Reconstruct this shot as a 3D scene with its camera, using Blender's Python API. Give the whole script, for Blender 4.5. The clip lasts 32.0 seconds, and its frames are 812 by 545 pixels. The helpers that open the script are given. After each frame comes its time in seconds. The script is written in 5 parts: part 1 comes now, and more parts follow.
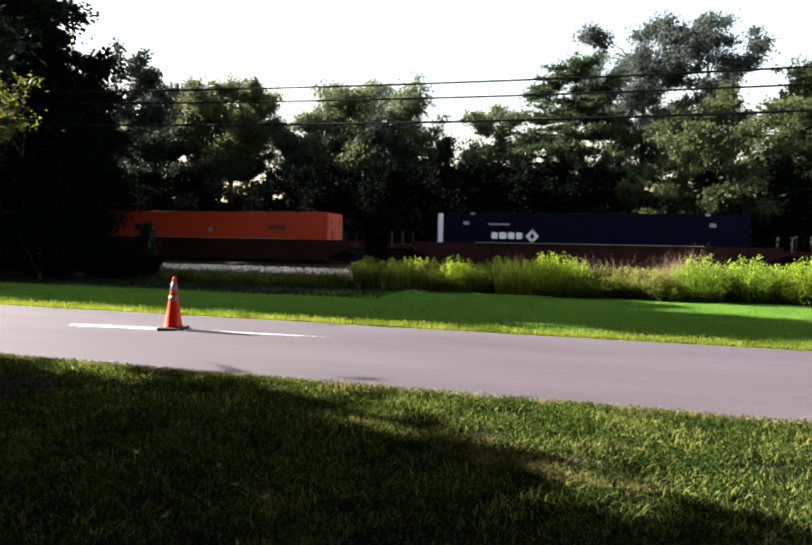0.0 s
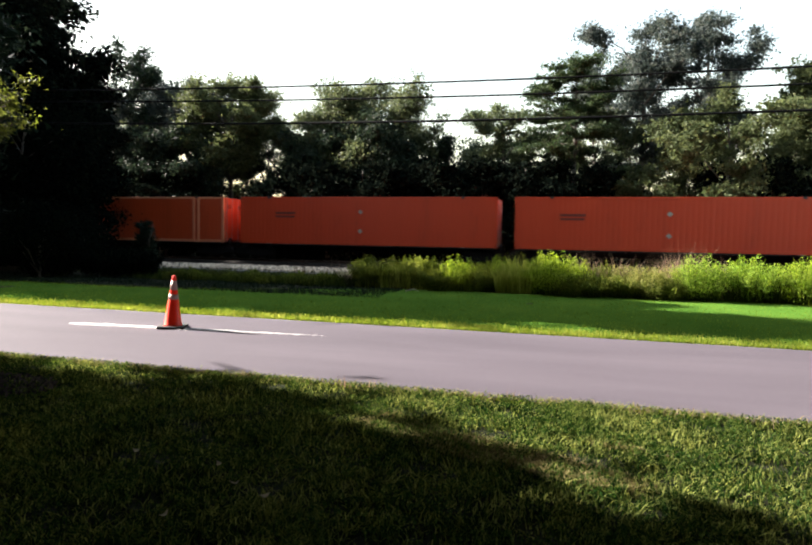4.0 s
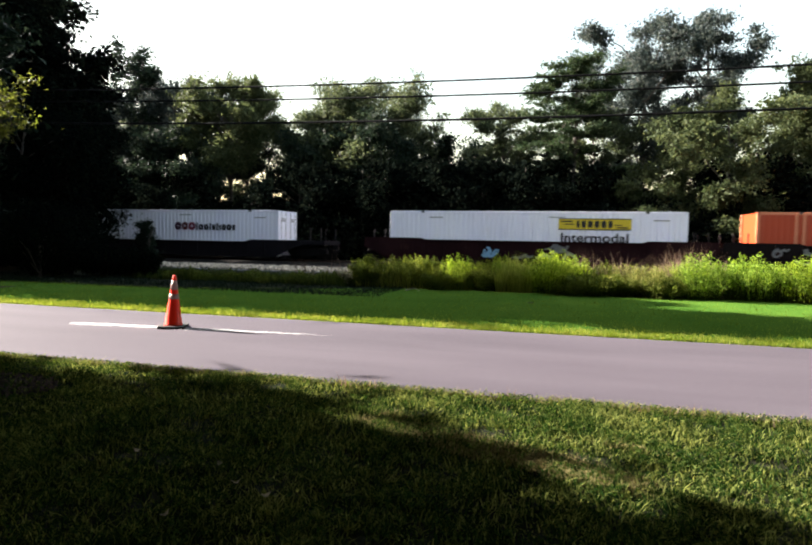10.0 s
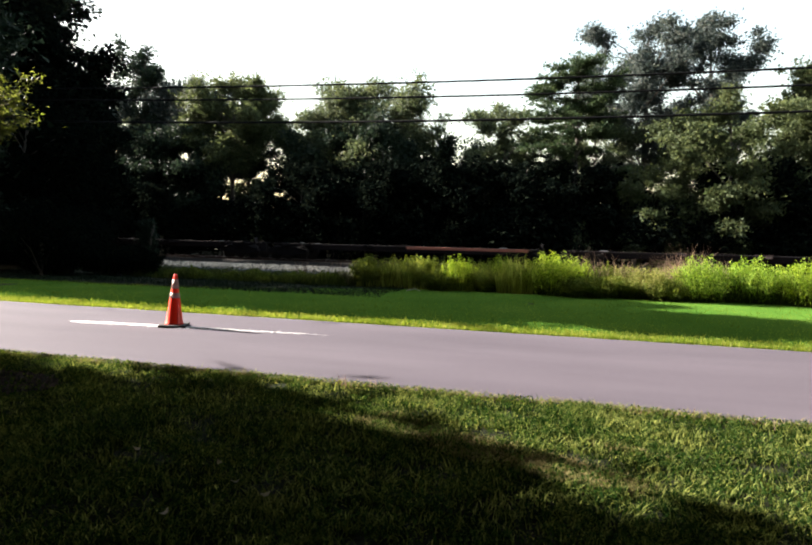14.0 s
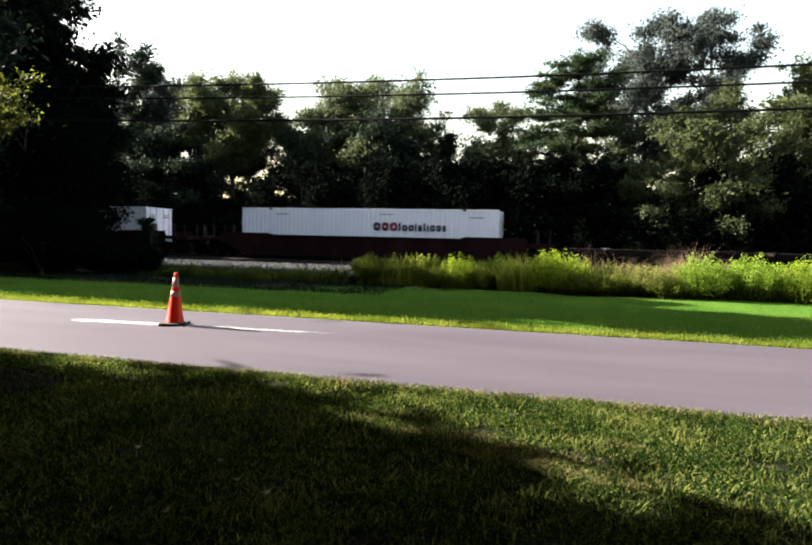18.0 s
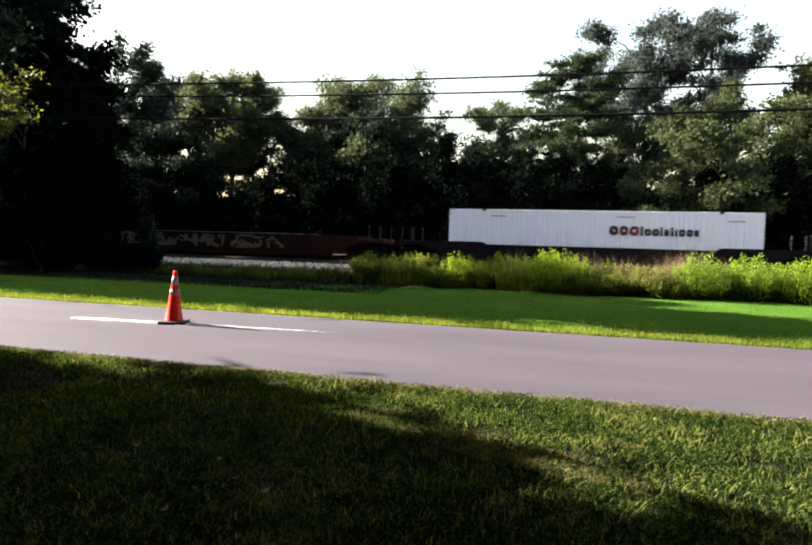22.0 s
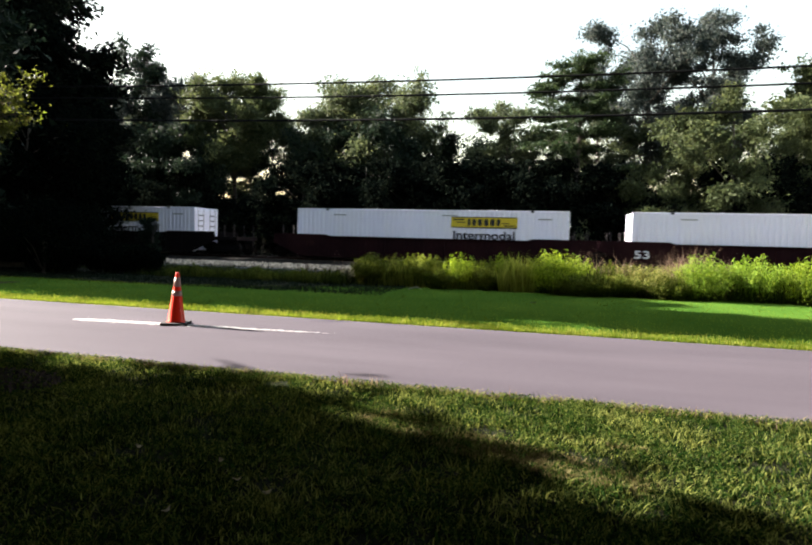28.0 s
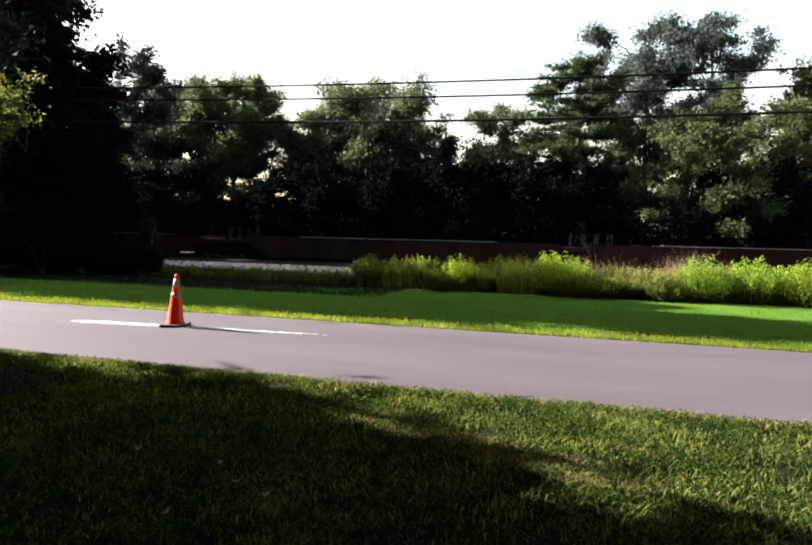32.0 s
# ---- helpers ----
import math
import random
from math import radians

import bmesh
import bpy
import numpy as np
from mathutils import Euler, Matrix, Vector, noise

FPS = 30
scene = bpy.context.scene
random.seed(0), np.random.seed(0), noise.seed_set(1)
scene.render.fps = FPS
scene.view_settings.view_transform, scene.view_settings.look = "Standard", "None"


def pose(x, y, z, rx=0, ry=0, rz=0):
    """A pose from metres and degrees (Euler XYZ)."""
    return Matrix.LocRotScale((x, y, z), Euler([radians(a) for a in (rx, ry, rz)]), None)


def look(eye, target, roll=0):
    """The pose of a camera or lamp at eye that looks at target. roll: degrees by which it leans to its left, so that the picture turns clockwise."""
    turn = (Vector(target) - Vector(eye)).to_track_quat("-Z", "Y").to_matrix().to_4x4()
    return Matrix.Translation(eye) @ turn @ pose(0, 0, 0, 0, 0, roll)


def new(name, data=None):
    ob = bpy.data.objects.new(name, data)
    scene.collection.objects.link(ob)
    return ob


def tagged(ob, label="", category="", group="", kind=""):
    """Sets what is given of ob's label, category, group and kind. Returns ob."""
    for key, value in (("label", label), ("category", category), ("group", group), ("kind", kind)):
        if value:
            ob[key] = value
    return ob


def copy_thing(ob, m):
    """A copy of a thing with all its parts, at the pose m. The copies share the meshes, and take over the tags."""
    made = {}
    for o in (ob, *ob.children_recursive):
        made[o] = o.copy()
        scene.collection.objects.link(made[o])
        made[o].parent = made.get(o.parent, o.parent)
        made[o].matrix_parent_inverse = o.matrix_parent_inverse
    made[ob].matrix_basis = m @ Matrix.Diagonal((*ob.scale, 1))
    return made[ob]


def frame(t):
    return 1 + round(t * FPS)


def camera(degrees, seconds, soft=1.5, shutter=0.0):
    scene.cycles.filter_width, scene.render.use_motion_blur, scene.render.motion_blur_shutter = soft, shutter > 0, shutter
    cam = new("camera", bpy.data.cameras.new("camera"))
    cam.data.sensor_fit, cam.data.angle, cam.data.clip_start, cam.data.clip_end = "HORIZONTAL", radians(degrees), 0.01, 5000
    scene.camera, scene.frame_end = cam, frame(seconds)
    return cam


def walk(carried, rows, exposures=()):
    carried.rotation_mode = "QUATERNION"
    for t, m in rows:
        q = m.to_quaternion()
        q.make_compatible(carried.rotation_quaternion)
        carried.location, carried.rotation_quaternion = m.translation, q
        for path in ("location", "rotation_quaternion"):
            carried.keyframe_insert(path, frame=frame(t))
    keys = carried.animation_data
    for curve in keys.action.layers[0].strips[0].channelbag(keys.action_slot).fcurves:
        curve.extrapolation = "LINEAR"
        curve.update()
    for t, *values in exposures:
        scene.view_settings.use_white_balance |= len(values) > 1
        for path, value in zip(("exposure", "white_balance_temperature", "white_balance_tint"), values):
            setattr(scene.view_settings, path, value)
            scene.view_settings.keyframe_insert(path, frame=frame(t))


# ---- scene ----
# World: x along the road and the railway, y away from the camera, z up.
cam = camera(70.95, 32.0, soft=2.1, shutter=0.12)
EYE = (0.0, 0.0, 1.5)


def aim(yaw, pitch, roll):
    return pose(*EYE, 0, 0, yaw) @ pose(0, 0, 0, 90 + pitch, 0, 0) @ pose(0, 0, 0, 0, 0, roll)


walk(cam, [
    (0, aim(14.378, -2.905, 1.104)),
    (0.5, aim(14.345, -2.901, 1.118)),
    (1, aim(14.421, -2.995, 1.123)),
    (1.5, aim(14.471, -3.197, 1.183)),
    (2, aim(14.537, -3.103, 1.044)),
    (2.5, aim(14.458, -3.053, 0.971)),
    (3, aim(14.488, -2.975, 1.184)),
    (3.5, aim(14.385, -3.000, 1.155)),
    (5.5, aim(14.315, -3.026, 1.352)),
    (6, aim(14.404, -3.196, 1.408)),
    (6.5, aim(14.406, -3.185, 1.344)),
    (7, aim(14.601, -3.152, 1.297)),
    (7.5, aim(14.516, -2.991, 1.248)),
    (8, aim(14.277, -2.912, 1.309)),
    (8.5, aim(14.289, -3.030, 1.401)),
    (9, aim(14.400, -2.990, 1.120)),
    (9.5, aim(14.349, -2.928, 1.072)),
    (10, aim(14.379, -3.088, 1.056)),
    (10.5, aim(14.366, -3.063, 1.197)),
    (11, aim(14.357, -3.076, 1.289)),
    (11.5, aim(14.553, -3.099, 1.274)),
    (12, aim(14.416, -2.963, 1.247)),
    (12.5, aim(14.469, -3.069, 1.168)),
    (13, aim(14.490, -3.088, 1.252)),
    (13.5, aim(14.502, -3.076, 1.236)),
    (14, aim(14.480, -3.046, 1.443)),
    (14.5, aim(14.475, -3.088, 1.440)),
    (16.5, aim(14.569, -3.196, 1.135)),
    (17, aim(14.571, -3.211, 1.278)),
    (17.5, aim(14.537, -3.178, 1.222)),
    (18, aim(14.521, -3.254, 1.334)),
    (18.5, aim(14.567, -3.236, 1.293)),
    (19, aim(14.487, -3.186, 1.310)),
    (19.5, aim(14.410, -3.218, 1.384)),
    (20, aim(14.401, -3.226, 1.471)),
    (20.5, aim(14.396, -3.554, 1.549)),
    (21, aim(14.411, -3.365, 1.560)),
    (21.5, aim(14.554, -3.244, 1.503)),
    (22, aim(14.452, -3.340, 1.550)),
    (22.5, aim(14.394, -3.413, 1.516)),
    (23, aim(14.519, -3.341, 1.492)),
    (23.5, aim(14.630, -3.300, 1.390)),
    (24, aim(14.678, -3.250, 1.422)),
    (24.5, aim(14.449, -3.172, 1.526)),
    (25, aim(14.410, -3.185, 1.552)),
    (25.5, aim(14.438, -3.182, 1.495)),
    (27.5, aim(14.633, -3.256, 1.442)),
    (28, aim(14.648, -3.219, 1.492)),
    (28.5, aim(14.607, -3.239, 1.523)),
    (29, aim(14.624, -3.230, 1.527)),
    (29.5, aim(14.695, -3.170, 1.496)),
    (30, aim(14.576, -2.998, 1.497)),
    (30.5, aim(14.651, -3.078, 1.648)),
    (31, aim(14.592, -3.187, 1.601)),
    (31.5, aim(14.571, -3.126, 1.582)),
    (32, aim(14.575, -3.044, 1.518)),
], exposures=((0.0, 2.98, 6500, 15), (32.0, 2.88, 6500, 15)))

# ---- light ----
SUN_AWAY = Vector((-1.0, 0.078, 0.532)).normalized()
world = bpy.data.worlds.new("sky")
scene.world = world
world.use_nodes = True
wt = world.node_tree
sky = wt.nodes.new("ShaderNodeTexSky")
sky.sky_type, sky.sun_disc = "NISHITA", False
sky.sun_elevation = math.asin(SUN_AWAY.z)
sky.sun_rotation = math.atan2(SUN_AWAY.x, SUN_AWAY.y)
sky.air_density, sky.dust_density, sky.ozone_density = 2.0, 2.0, 1.0
wt.nodes["Background"].inputs["Strength"].default_value = 0.055
haze = wt.nodes.new("ShaderNodeHueSaturation")
haze.inputs["Saturation"].default_value = 0.85
wt.links.new(sky.outputs["Color"], haze.inputs["Color"])
wt.links.new(haze.outputs["Color"], wt.nodes["Background"].inputs["Color"])
sun = new("sun", bpy.data.lights.new("sun", "SUN"))
sun.data.energy, sun.data.angle, sun.data.color = 5.0, radians(0.55), (1.0, 0.94, 0.82)
sun.matrix_world = look((0, 0, 40), Vector((0, 0, 40)) - SUN_AWAY)

# ---- materials ----


def ramp_mix(nt, fac, stops):
    r = nt.nodes.new("ShaderNodeValToRGB")
    els = r.color_ramp.elements
    while len(els) < len(stops):
        els.new(0.5)
    for e, (p, c) in zip(els, stops):
        e.position, e.color = p, (*c, 1)
    nt.links.new(fac, r.inputs["Fac"])
    return r.outputs["Color"]


def mat(name, stops, scale=3.0, rough=0.7, metal=0.0, fine=40.0, bump=0.2, bump_d=0.01, stretch=(1, 1, 1), detail=6, object_space=True, spec=0.5):
    """A surface whose colour runs through stops by a coarse and a fine noise, with relief."""
    m = bpy.data.materials.new(name)
    m.use_nodes = True
    nt = m.node_tree
    b = nt.nodes["Principled BSDF"]
    tc = nt.nodes.new("ShaderNodeTexCoord")
    mp = nt.nodes.new("ShaderNodeMapping")
    mp.inputs["Scale"].default_value = stretch
    nt.links.new(tc.outputs["Object"], mp.inputs["Vector"])
    n1 = nt.nodes.new("ShaderNodeTexNoise")
    n1.inputs["Scale"].default_value, n1.inputs["Detail"].default_value = scale, detail
    n2 = nt.nodes.new("ShaderNodeTexNoise")
    n2.inputs["Scale"].default_value, n2.inputs["Detail"].default_value = fine, 3
    for n in (n1, n2):
        nt.links.new(mp.outputs["Vector"], n.inputs["Vector"])
    mx = nt.nodes.new("ShaderNodeMix")
    mx.inputs["Factor"].default_value = 0.35
    nt.links.new(n1.outputs["Fac"], mx.inputs["A"])
    nt.links.new(n2.outputs["Fac"], mx.inputs["B"])
    nt.links.new(ramp_mix(nt, mx.outputs["Result"], stops), b.inputs["Base Color"])
    b.inputs["Roughness"].default_value, b.inputs["Metallic"].default_value = rough, metal
    b.inputs["Specular IOR Level"].default_value = spec
    if bump:
        bp = nt.nodes.new("ShaderNodeBump")
        bp.inputs["Strength"].default_value, bp.inputs["Distance"].default_value = bump, bump_d
        nt.links.new(n2.outputs["Fac"], bp.inputs["Height"])
        nt.links.new(bp.outputs["Normal"], b.inputs["Normal"])
    return m


def two(c, d=0.25):
    """Colour stops round one colour."""
    return [(0.32, tuple(v * (1 - d) for v in c)), (0.68, tuple(min(1, v * (1 + d)) for v in c))]


def leaf_mat(name, a, b, c, glow=0.45, patch=0.6, spec=0.2):
    """Leaves or blades: colour varies leaf by leaf and in patches; light shines through."""
    m = bpy.data.materials.new(name)
    m.use_nodes = True
    nt = m.node_tree
    p = nt.nodes["Principled BSDF"]
    geo = nt.nodes.new("ShaderNodeNewGeometry")
    tc = nt.nodes.new("ShaderNodeTexCoord")
    n = nt.nodes.new("ShaderNodeTexNoise")
    n.inputs["Scale"].default_value, n.inputs["Detail"].default_value = patch, 3
    nt.links.new(tc.outputs["Object"], n.inputs["Vector"])
    mx = nt.nodes.new("ShaderNodeMix")
    mx.inputs["Factor"].default_value = 0.5
    nt.links.new(n.outputs["Fac"], mx.inputs["A"])
    nt.links.new(geo.outputs["Random Per Island"], mx.inputs["B"])
    col = ramp_mix(nt, mx.outputs["Result"], [(0.25, a), (0.5, b), (0.78, c)])
    nt.links.new(col, p.inputs["Base Color"])
    p.inputs["Roughness"].default_value = 0.6
    p.inputs["Specular IOR Level"].default_value = spec
    tr = nt.nodes.new("ShaderNodeBsdfTranslucent")
    hs = nt.nodes.new("ShaderNodeHueSaturation")
    hs.inputs["Hue"].default_value, hs.inputs["Saturation"].default_value, hs.inputs["Value"].default_value = 0.48, 1.1, 1.5
    nt.links.new(col, hs.inputs["Color"])
    nt.links.new(hs.outputs["Color"], tr.inputs["Color"])
    ms = nt.nodes.new("ShaderNodeMixShader")
    ms.inputs["Fac"].default_value = glow
    nt.links.new(p.outputs["BSDF"], ms.inputs[1])
    nt.links.new(tr.outputs["BSDF"], ms.inputs[2])
    nt.links.new(ms.outputs["Shader"], nt.nodes["Material Output"].inputs["Surface"])
    return m


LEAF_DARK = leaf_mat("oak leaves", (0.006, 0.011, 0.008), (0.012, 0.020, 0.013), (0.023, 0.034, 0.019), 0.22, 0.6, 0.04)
# Far below real leaf tones: deep shade is put into this colour.
LEAF_SHADE = leaf_mat("leaves with deep shade in their colour", (0.0015, 0.0026, 0.0022), (0.0034, 0.0052, 0.0040), (0.0085, 0.0115, 0.0075), 0.12, 0.6, 0.0)
LEAF_MID = leaf_mat("broad leaves", (0.023, 0.036, 0.018), (0.047, 0.064, 0.030), (0.083, 0.098, 0.044), 0.4, 0.25)
LEAF_SUN = leaf_mat("light green tree leaves", (0.0236, 0.0362, 0.0156), (0.0462, 0.0616, 0.0260), (0.0807, 0.0958, 0.0417), 0.4, 0.3, 0.1)
LEAF_PINE = leaf_mat("pine needles", (0.012, 0.024, 0.011), (0.025, 0.043, 0.018), (0.047, 0.068, 0.029), 0.25, 0.6, 0.1)
LEAF_GREY = leaf_mat("grey-green needles", (0.015, 0.0225, 0.022), (0.030, 0.039, 0.036), (0.058, 0.068, 0.054), 0.4)
LEAF_LIME = leaf_mat("young yellow-green leaves", (0.0373, 0.0538, 0.0097), (0.0622, 0.0807, 0.0171), (0.0911, 0.1076, 0.0293), 0.5)
LEAF_BUSH = leaf_mat("bush leaves", (0.0851, 0.1463, 0.0164), (0.1792, 0.2717, 0.0330), (0.3011, 0.3806, 0.0660), 0.42, 1.5, 0.03)
LEAF_OLIVE = leaf_mat("olive weed leaves", (0.0788, 0.0946, 0.0236), (0.1577, 0.1735, 0.0473), (0.2523, 0.2523, 0.0867), 0.38, 1.2, 0.03)
LEAF_YELLOW = leaf_mat("yellow-green bush leaves", (0.1232, 0.1663, 0.0294), (0.2302, 0.2801, 0.0569), (0.3535, 0.3940, 0.1057), 0.42, 1.5, 0.03)
LEAF_FRESH = leaf_mat("fresh green bush leaves", (0.0653, 0.1301, 0.0162), (0.1431, 0.2379, 0.0336), (0.2645, 0.3569, 0.0646), 0.42, 1.5, 0.03)
LEAF_WEEDY = leaf_mat("dull green weed leaves", (0.0315, 0.0532, 0.0077), (0.0735, 0.1015, 0.0168), (0.1365, 0.1602, 0.0364), 0.4, 1.2, 0.03)
# Real pale weed by the ballast; on the wood's sprigs, painted sun glints.
LEAF_PALE = leaf_mat("pale leaves for a weed and sunlit glints", (0.12, 0.12, 0.07), (0.22, 0.21, 0.14), (0.33, 0.31, 0.22), 0.4, 1.2, 0.1)
WEED = leaf_mat("weed stalks", (0.0153, 0.0304, 0.0051), (0.0306, 0.0469, 0.0092), (0.0612, 0.0718, 0.0179), 0.4, 0.5, 0.03)
STRAW = leaf_mat("dry seed stalks", (0.085, 0.056, 0.038), (0.15, 0.105, 0.072), (0.235, 0.175, 0.12), 0.35, 0.6, 0.1)
# Dark tones set low: foreground shade is partly in the blade and clover colours.
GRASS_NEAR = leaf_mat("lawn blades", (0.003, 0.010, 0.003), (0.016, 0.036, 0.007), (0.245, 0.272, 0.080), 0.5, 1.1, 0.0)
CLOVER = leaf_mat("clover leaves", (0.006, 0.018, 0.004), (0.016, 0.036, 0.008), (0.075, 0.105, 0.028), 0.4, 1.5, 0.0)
GRASS_FAR = leaf_mat("mown lawn blades", (0.0360, 0.0735, 0.0090), (0.0684, 0.1134, 0.0180), (0.1125, 0.1575, 0.0320), 0.55, 0.5, 0.0)
# Yellower and brighter than the lawn blades: sunlit tone put into the colour.
VERGE = leaf_mat("longer verge grass in a sunlit tone", (0.058, 0.100, 0.013), (0.108, 0.150, 0.024), (0.185, 0.200, 0.055), 0.5, 0.8, 0.0)
LITTER = leaf_mat("old leaf litter", (0.012, 0.010, 0.011), (0.03, 0.024, 0.024), (0.07, 0.056, 0.052), 0.2, 2.0, 0.05)
BARK = mat("bark", [(0.3, (0.025, 0.02, 0.016)), (0.7, (0.07, 0.0575, 0.045))], 4, 0.9, 0, 25, 0.8, 0.03, (0.5, 0.5, 0.1))
# Near-black earth also carries the shade between blades and under trees.
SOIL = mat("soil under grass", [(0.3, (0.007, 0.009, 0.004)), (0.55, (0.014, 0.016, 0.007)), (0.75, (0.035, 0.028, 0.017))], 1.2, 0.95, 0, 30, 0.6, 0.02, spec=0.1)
LAWN = mat("mown lawn", [(0.3, (0.034, 0.090, 0.013)), (0.55, (0.051, 0.108, 0.016)), (0.75, (0.072, 0.126, 0.019))], 0.5, 0.9, 0, 25, 0.8, 0.03, spec=0.0)
ASPHALT = mat("worn asphalt", [(0.2, (0.042, 0.0365, 0.046)), (0.5, (0.058, 0.050, 0.062)), (0.8, (0.078, 0.068, 0.082))], 0.7, 0.93, 0, 60, 0.4, 0.008, (0.3, 1.4, 1), spec=0.12)
ASPHALT_EDGE = mat("broken asphalt edge", two((0.051, 0.048, 0.0492), 0.3), 3, 0.9, 0, 60, 0.6, 0.01)
STREAK_WHITE = mat("white of the lane streak", [(0.2, (0.31, 0.305, 0.31)), (0.7, (0.4, 0.395, 0.395))], 2.0, 0.6, 0, 60, 0.2, 0.004)
GRAVEL = mat("grey ballast", [(0.3, (0.06, 0.056, 0.05)), (0.5, (0.16, 0.15, 0.14)), (0.7, (0.32, 0.30, 0.28))], 9.0, 0.9, 0, 22, 1.0, 0.08)
# Ballast darkened to near-black: the shade along the train, put into its colour.
SHADED_BALLAST = mat("ballast with shade in its colour", [(0.3, (0.004, 0.0035, 0.003)), (0.5, (0.010, 0.0085, 0.0075)), (0.7, (0.022, 0.019, 0.017))], 9.0, 0.95, 0, 22, 1.0, 0.08, spec=0.05)
DRY_GRASS = leaf_mat("dry trodden grass", (0.07, 0.06, 0.024), (0.15, 0.128, 0.056), (0.25, 0.212, 0.105), 0.3, 2.0, 0.0)
STONE = leaf_mat("ballast stone", (0.0900, 0.0736, 0.0520), (0.3600, 0.2852, 0.2000), (0.7400, 0.5888, 0.4160), 0.0, 3.0, 0.2)
RAIL = mat("rusty rail", [(0.3, (0.028, 0.018, 0.014)), (0.7, (0.06, 0.038, 0.028))], 5, 0.8, 0.0, 50, spec=0.2)
RAIL_TOP = mat("polished rail head", two((0.45, 0.43, 0.42), 0.1), 5, 0.3, 1.0, 50, 0.05)
SLEEPER = mat("weathered sleeper", two((0.09, 0.075, 0.06), 0.35), 3, 0.9, 0, 30, 0.5, 0.01, (0.3, 1, 1))
WIRE = mat("black cable", two((0.004, 0.004, 0.005)), 5, 0.8, 0, 50, 0, spec=0.1)
RUST = mat("rusty brown wagon steel", [(0.25, (0.010, 0.0032, 0.0028)), (0.5, (0.021, 0.0062, 0.0052)), (0.75, (0.040, 0.0135, 0.0105))], 1.2, 0.85, 0.0, 14, 0.3, 0.01, (0.5, 0.5, 0.175), spec=0.12)
SOOT = mat("sooty wagon steel", [(0.3, (0.004, 0.0032, 0.0032)), (0.7, (0.011, 0.008, 0.008))], 1.5, 0.85, 0.0, 16, 0.3, 0.01, (0.5, 0.5, 0.2), spec=0.05)
NAVY_SILL = mat("dull blue-black wagon steel", [(0.3, (0.004, 0.0035, 0.005)), (0.7, (0.010, 0.008, 0.010))], 1.5, 0.85, 0.0, 16, 0.3, 0.01, (0.7, 0.7, 0.28), spec=0.12)
MAROON = mat("dark maroon wagon steel", [(0.25, (0.007, 0.003, 0.004)), (0.5, (0.015, 0.005, 0.006)), (0.75, (0.030, 0.011, 0.011))], 1.2, 0.85, 0.0, 14, 0.3, 0.01, (0.5, 0.5, 0.175), spec=0.06)
TRUCK = mat("greasy bogie steel", two((0.007, 0.006, 0.006), 0.4), 4, 0.85, 0.0, 30, 0.4, spec=0.05)
WHEEL = mat("worn wheel steel", two((0.016, 0.013, 0.012), 0.3), 4, 0.7, 0.2, 30, 0.2, spec=0.1)
POSTS = mat("dull grey post steel", two((0.018, 0.015, 0.015), 0.3), 6, 0.8, 0.0, 30, 0.1, spec=0.2)
GALV = mat("pale galvanised steel", two((0.30, 0.30, 0.29), 0.25), 6, 0.5, 0.4, 30, 0.1)


def paint(name, c, d=0.10, rough=0.45, spec=0.5):
    """Weathered sheet paint with rain streaks."""
    return mat(name, [(0.25, tuple(v * (1 - 2.2 * d) for v in c)), (0.45, c), (0.75, tuple(min(0.9, v * (1 + d)) for v in c))], 0.9, rough, 0, 9, 0.1, 0.01, (1, 1, 0.18), spec=spec)


P_WHITE = paint("white container paint", (0.86, 0.85, 0.95), 0.04)
P_GREYWHITE = paint("dull white container paint", (0.72, 0.715, 0.78), 0.07)
P_ORANGE = paint("orange container paint", (0.38, 0.031, 0.004), 0.10)
P_ORANGE_LT = paint("sun-faded orange paint", (0.35, 0.040, 0.008), 0.10)
P_ORANGE_PK = paint("sun-bleached pinkish orange paint", (0.46, 0.065, 0.024), 0.12)
P_ORANGE_BR = paint("faded brick-orange paint", (0.36, 0.087, 0.043), 0.10)
P_POST = paint("pale orange post paint", (0.50, 0.17, 0.085), 0.10)
P_NAVY = paint("navy container paint", (0.0016, 0.0019, 0.0105), 0.15, 0.7, 0.05)
P_BLUE = paint("dark blue container paint", (0.0026, 0.0058, 0.025), 0.15, 0.7, 0.06)
P_TANK = paint("dirty white tank paint", (0.43, 0.425, 0.47), 0.16, 0.5)
M_LOGO_W = paint("white lettering film", (0.72, 0.72, 0.72), 0.05)
M_RED = paint("red lettering film", (0.2, 0.008, 0.035), 0.05)
M_BLACK = paint("black lettering film", (0.012, 0.012, 0.016), 0.05)
M_YELLOW = paint("yellow sign film", (0.62, 0.47, 0.03), 0.08)
M_DULLYEL = paint("faded yellow sign film", (0.42, 0.38, 0.08), 0.12)
M_PLUM = paint("dark purple lettering film", (0.045, 0.012, 0.035), 0.05)
M_DKRED = paint("dark red lettering film", (0.10, 0.016, 0.012), 0.05)
M_DECKRED = paint("faded red deck paint", (0.22, 0.07, 0.045), 0.2)
M_GRAF = paint("pale spray paint", (0.11, 0.11, 0.115), 0.3)
M_GRAFY = paint("tan spray paint", (0.13, 0.095, 0.055), 0.3)
M_GRAFB = paint("light blue spray paint", (0.18, 0.34, 0.48), 0.2)
CONE_OR = mat("fluorescent orange vinyl", two((0.88, 0.028, 0.005), 0.06), 6, 0.36, 0, 40, 0.05, spec=0.4)
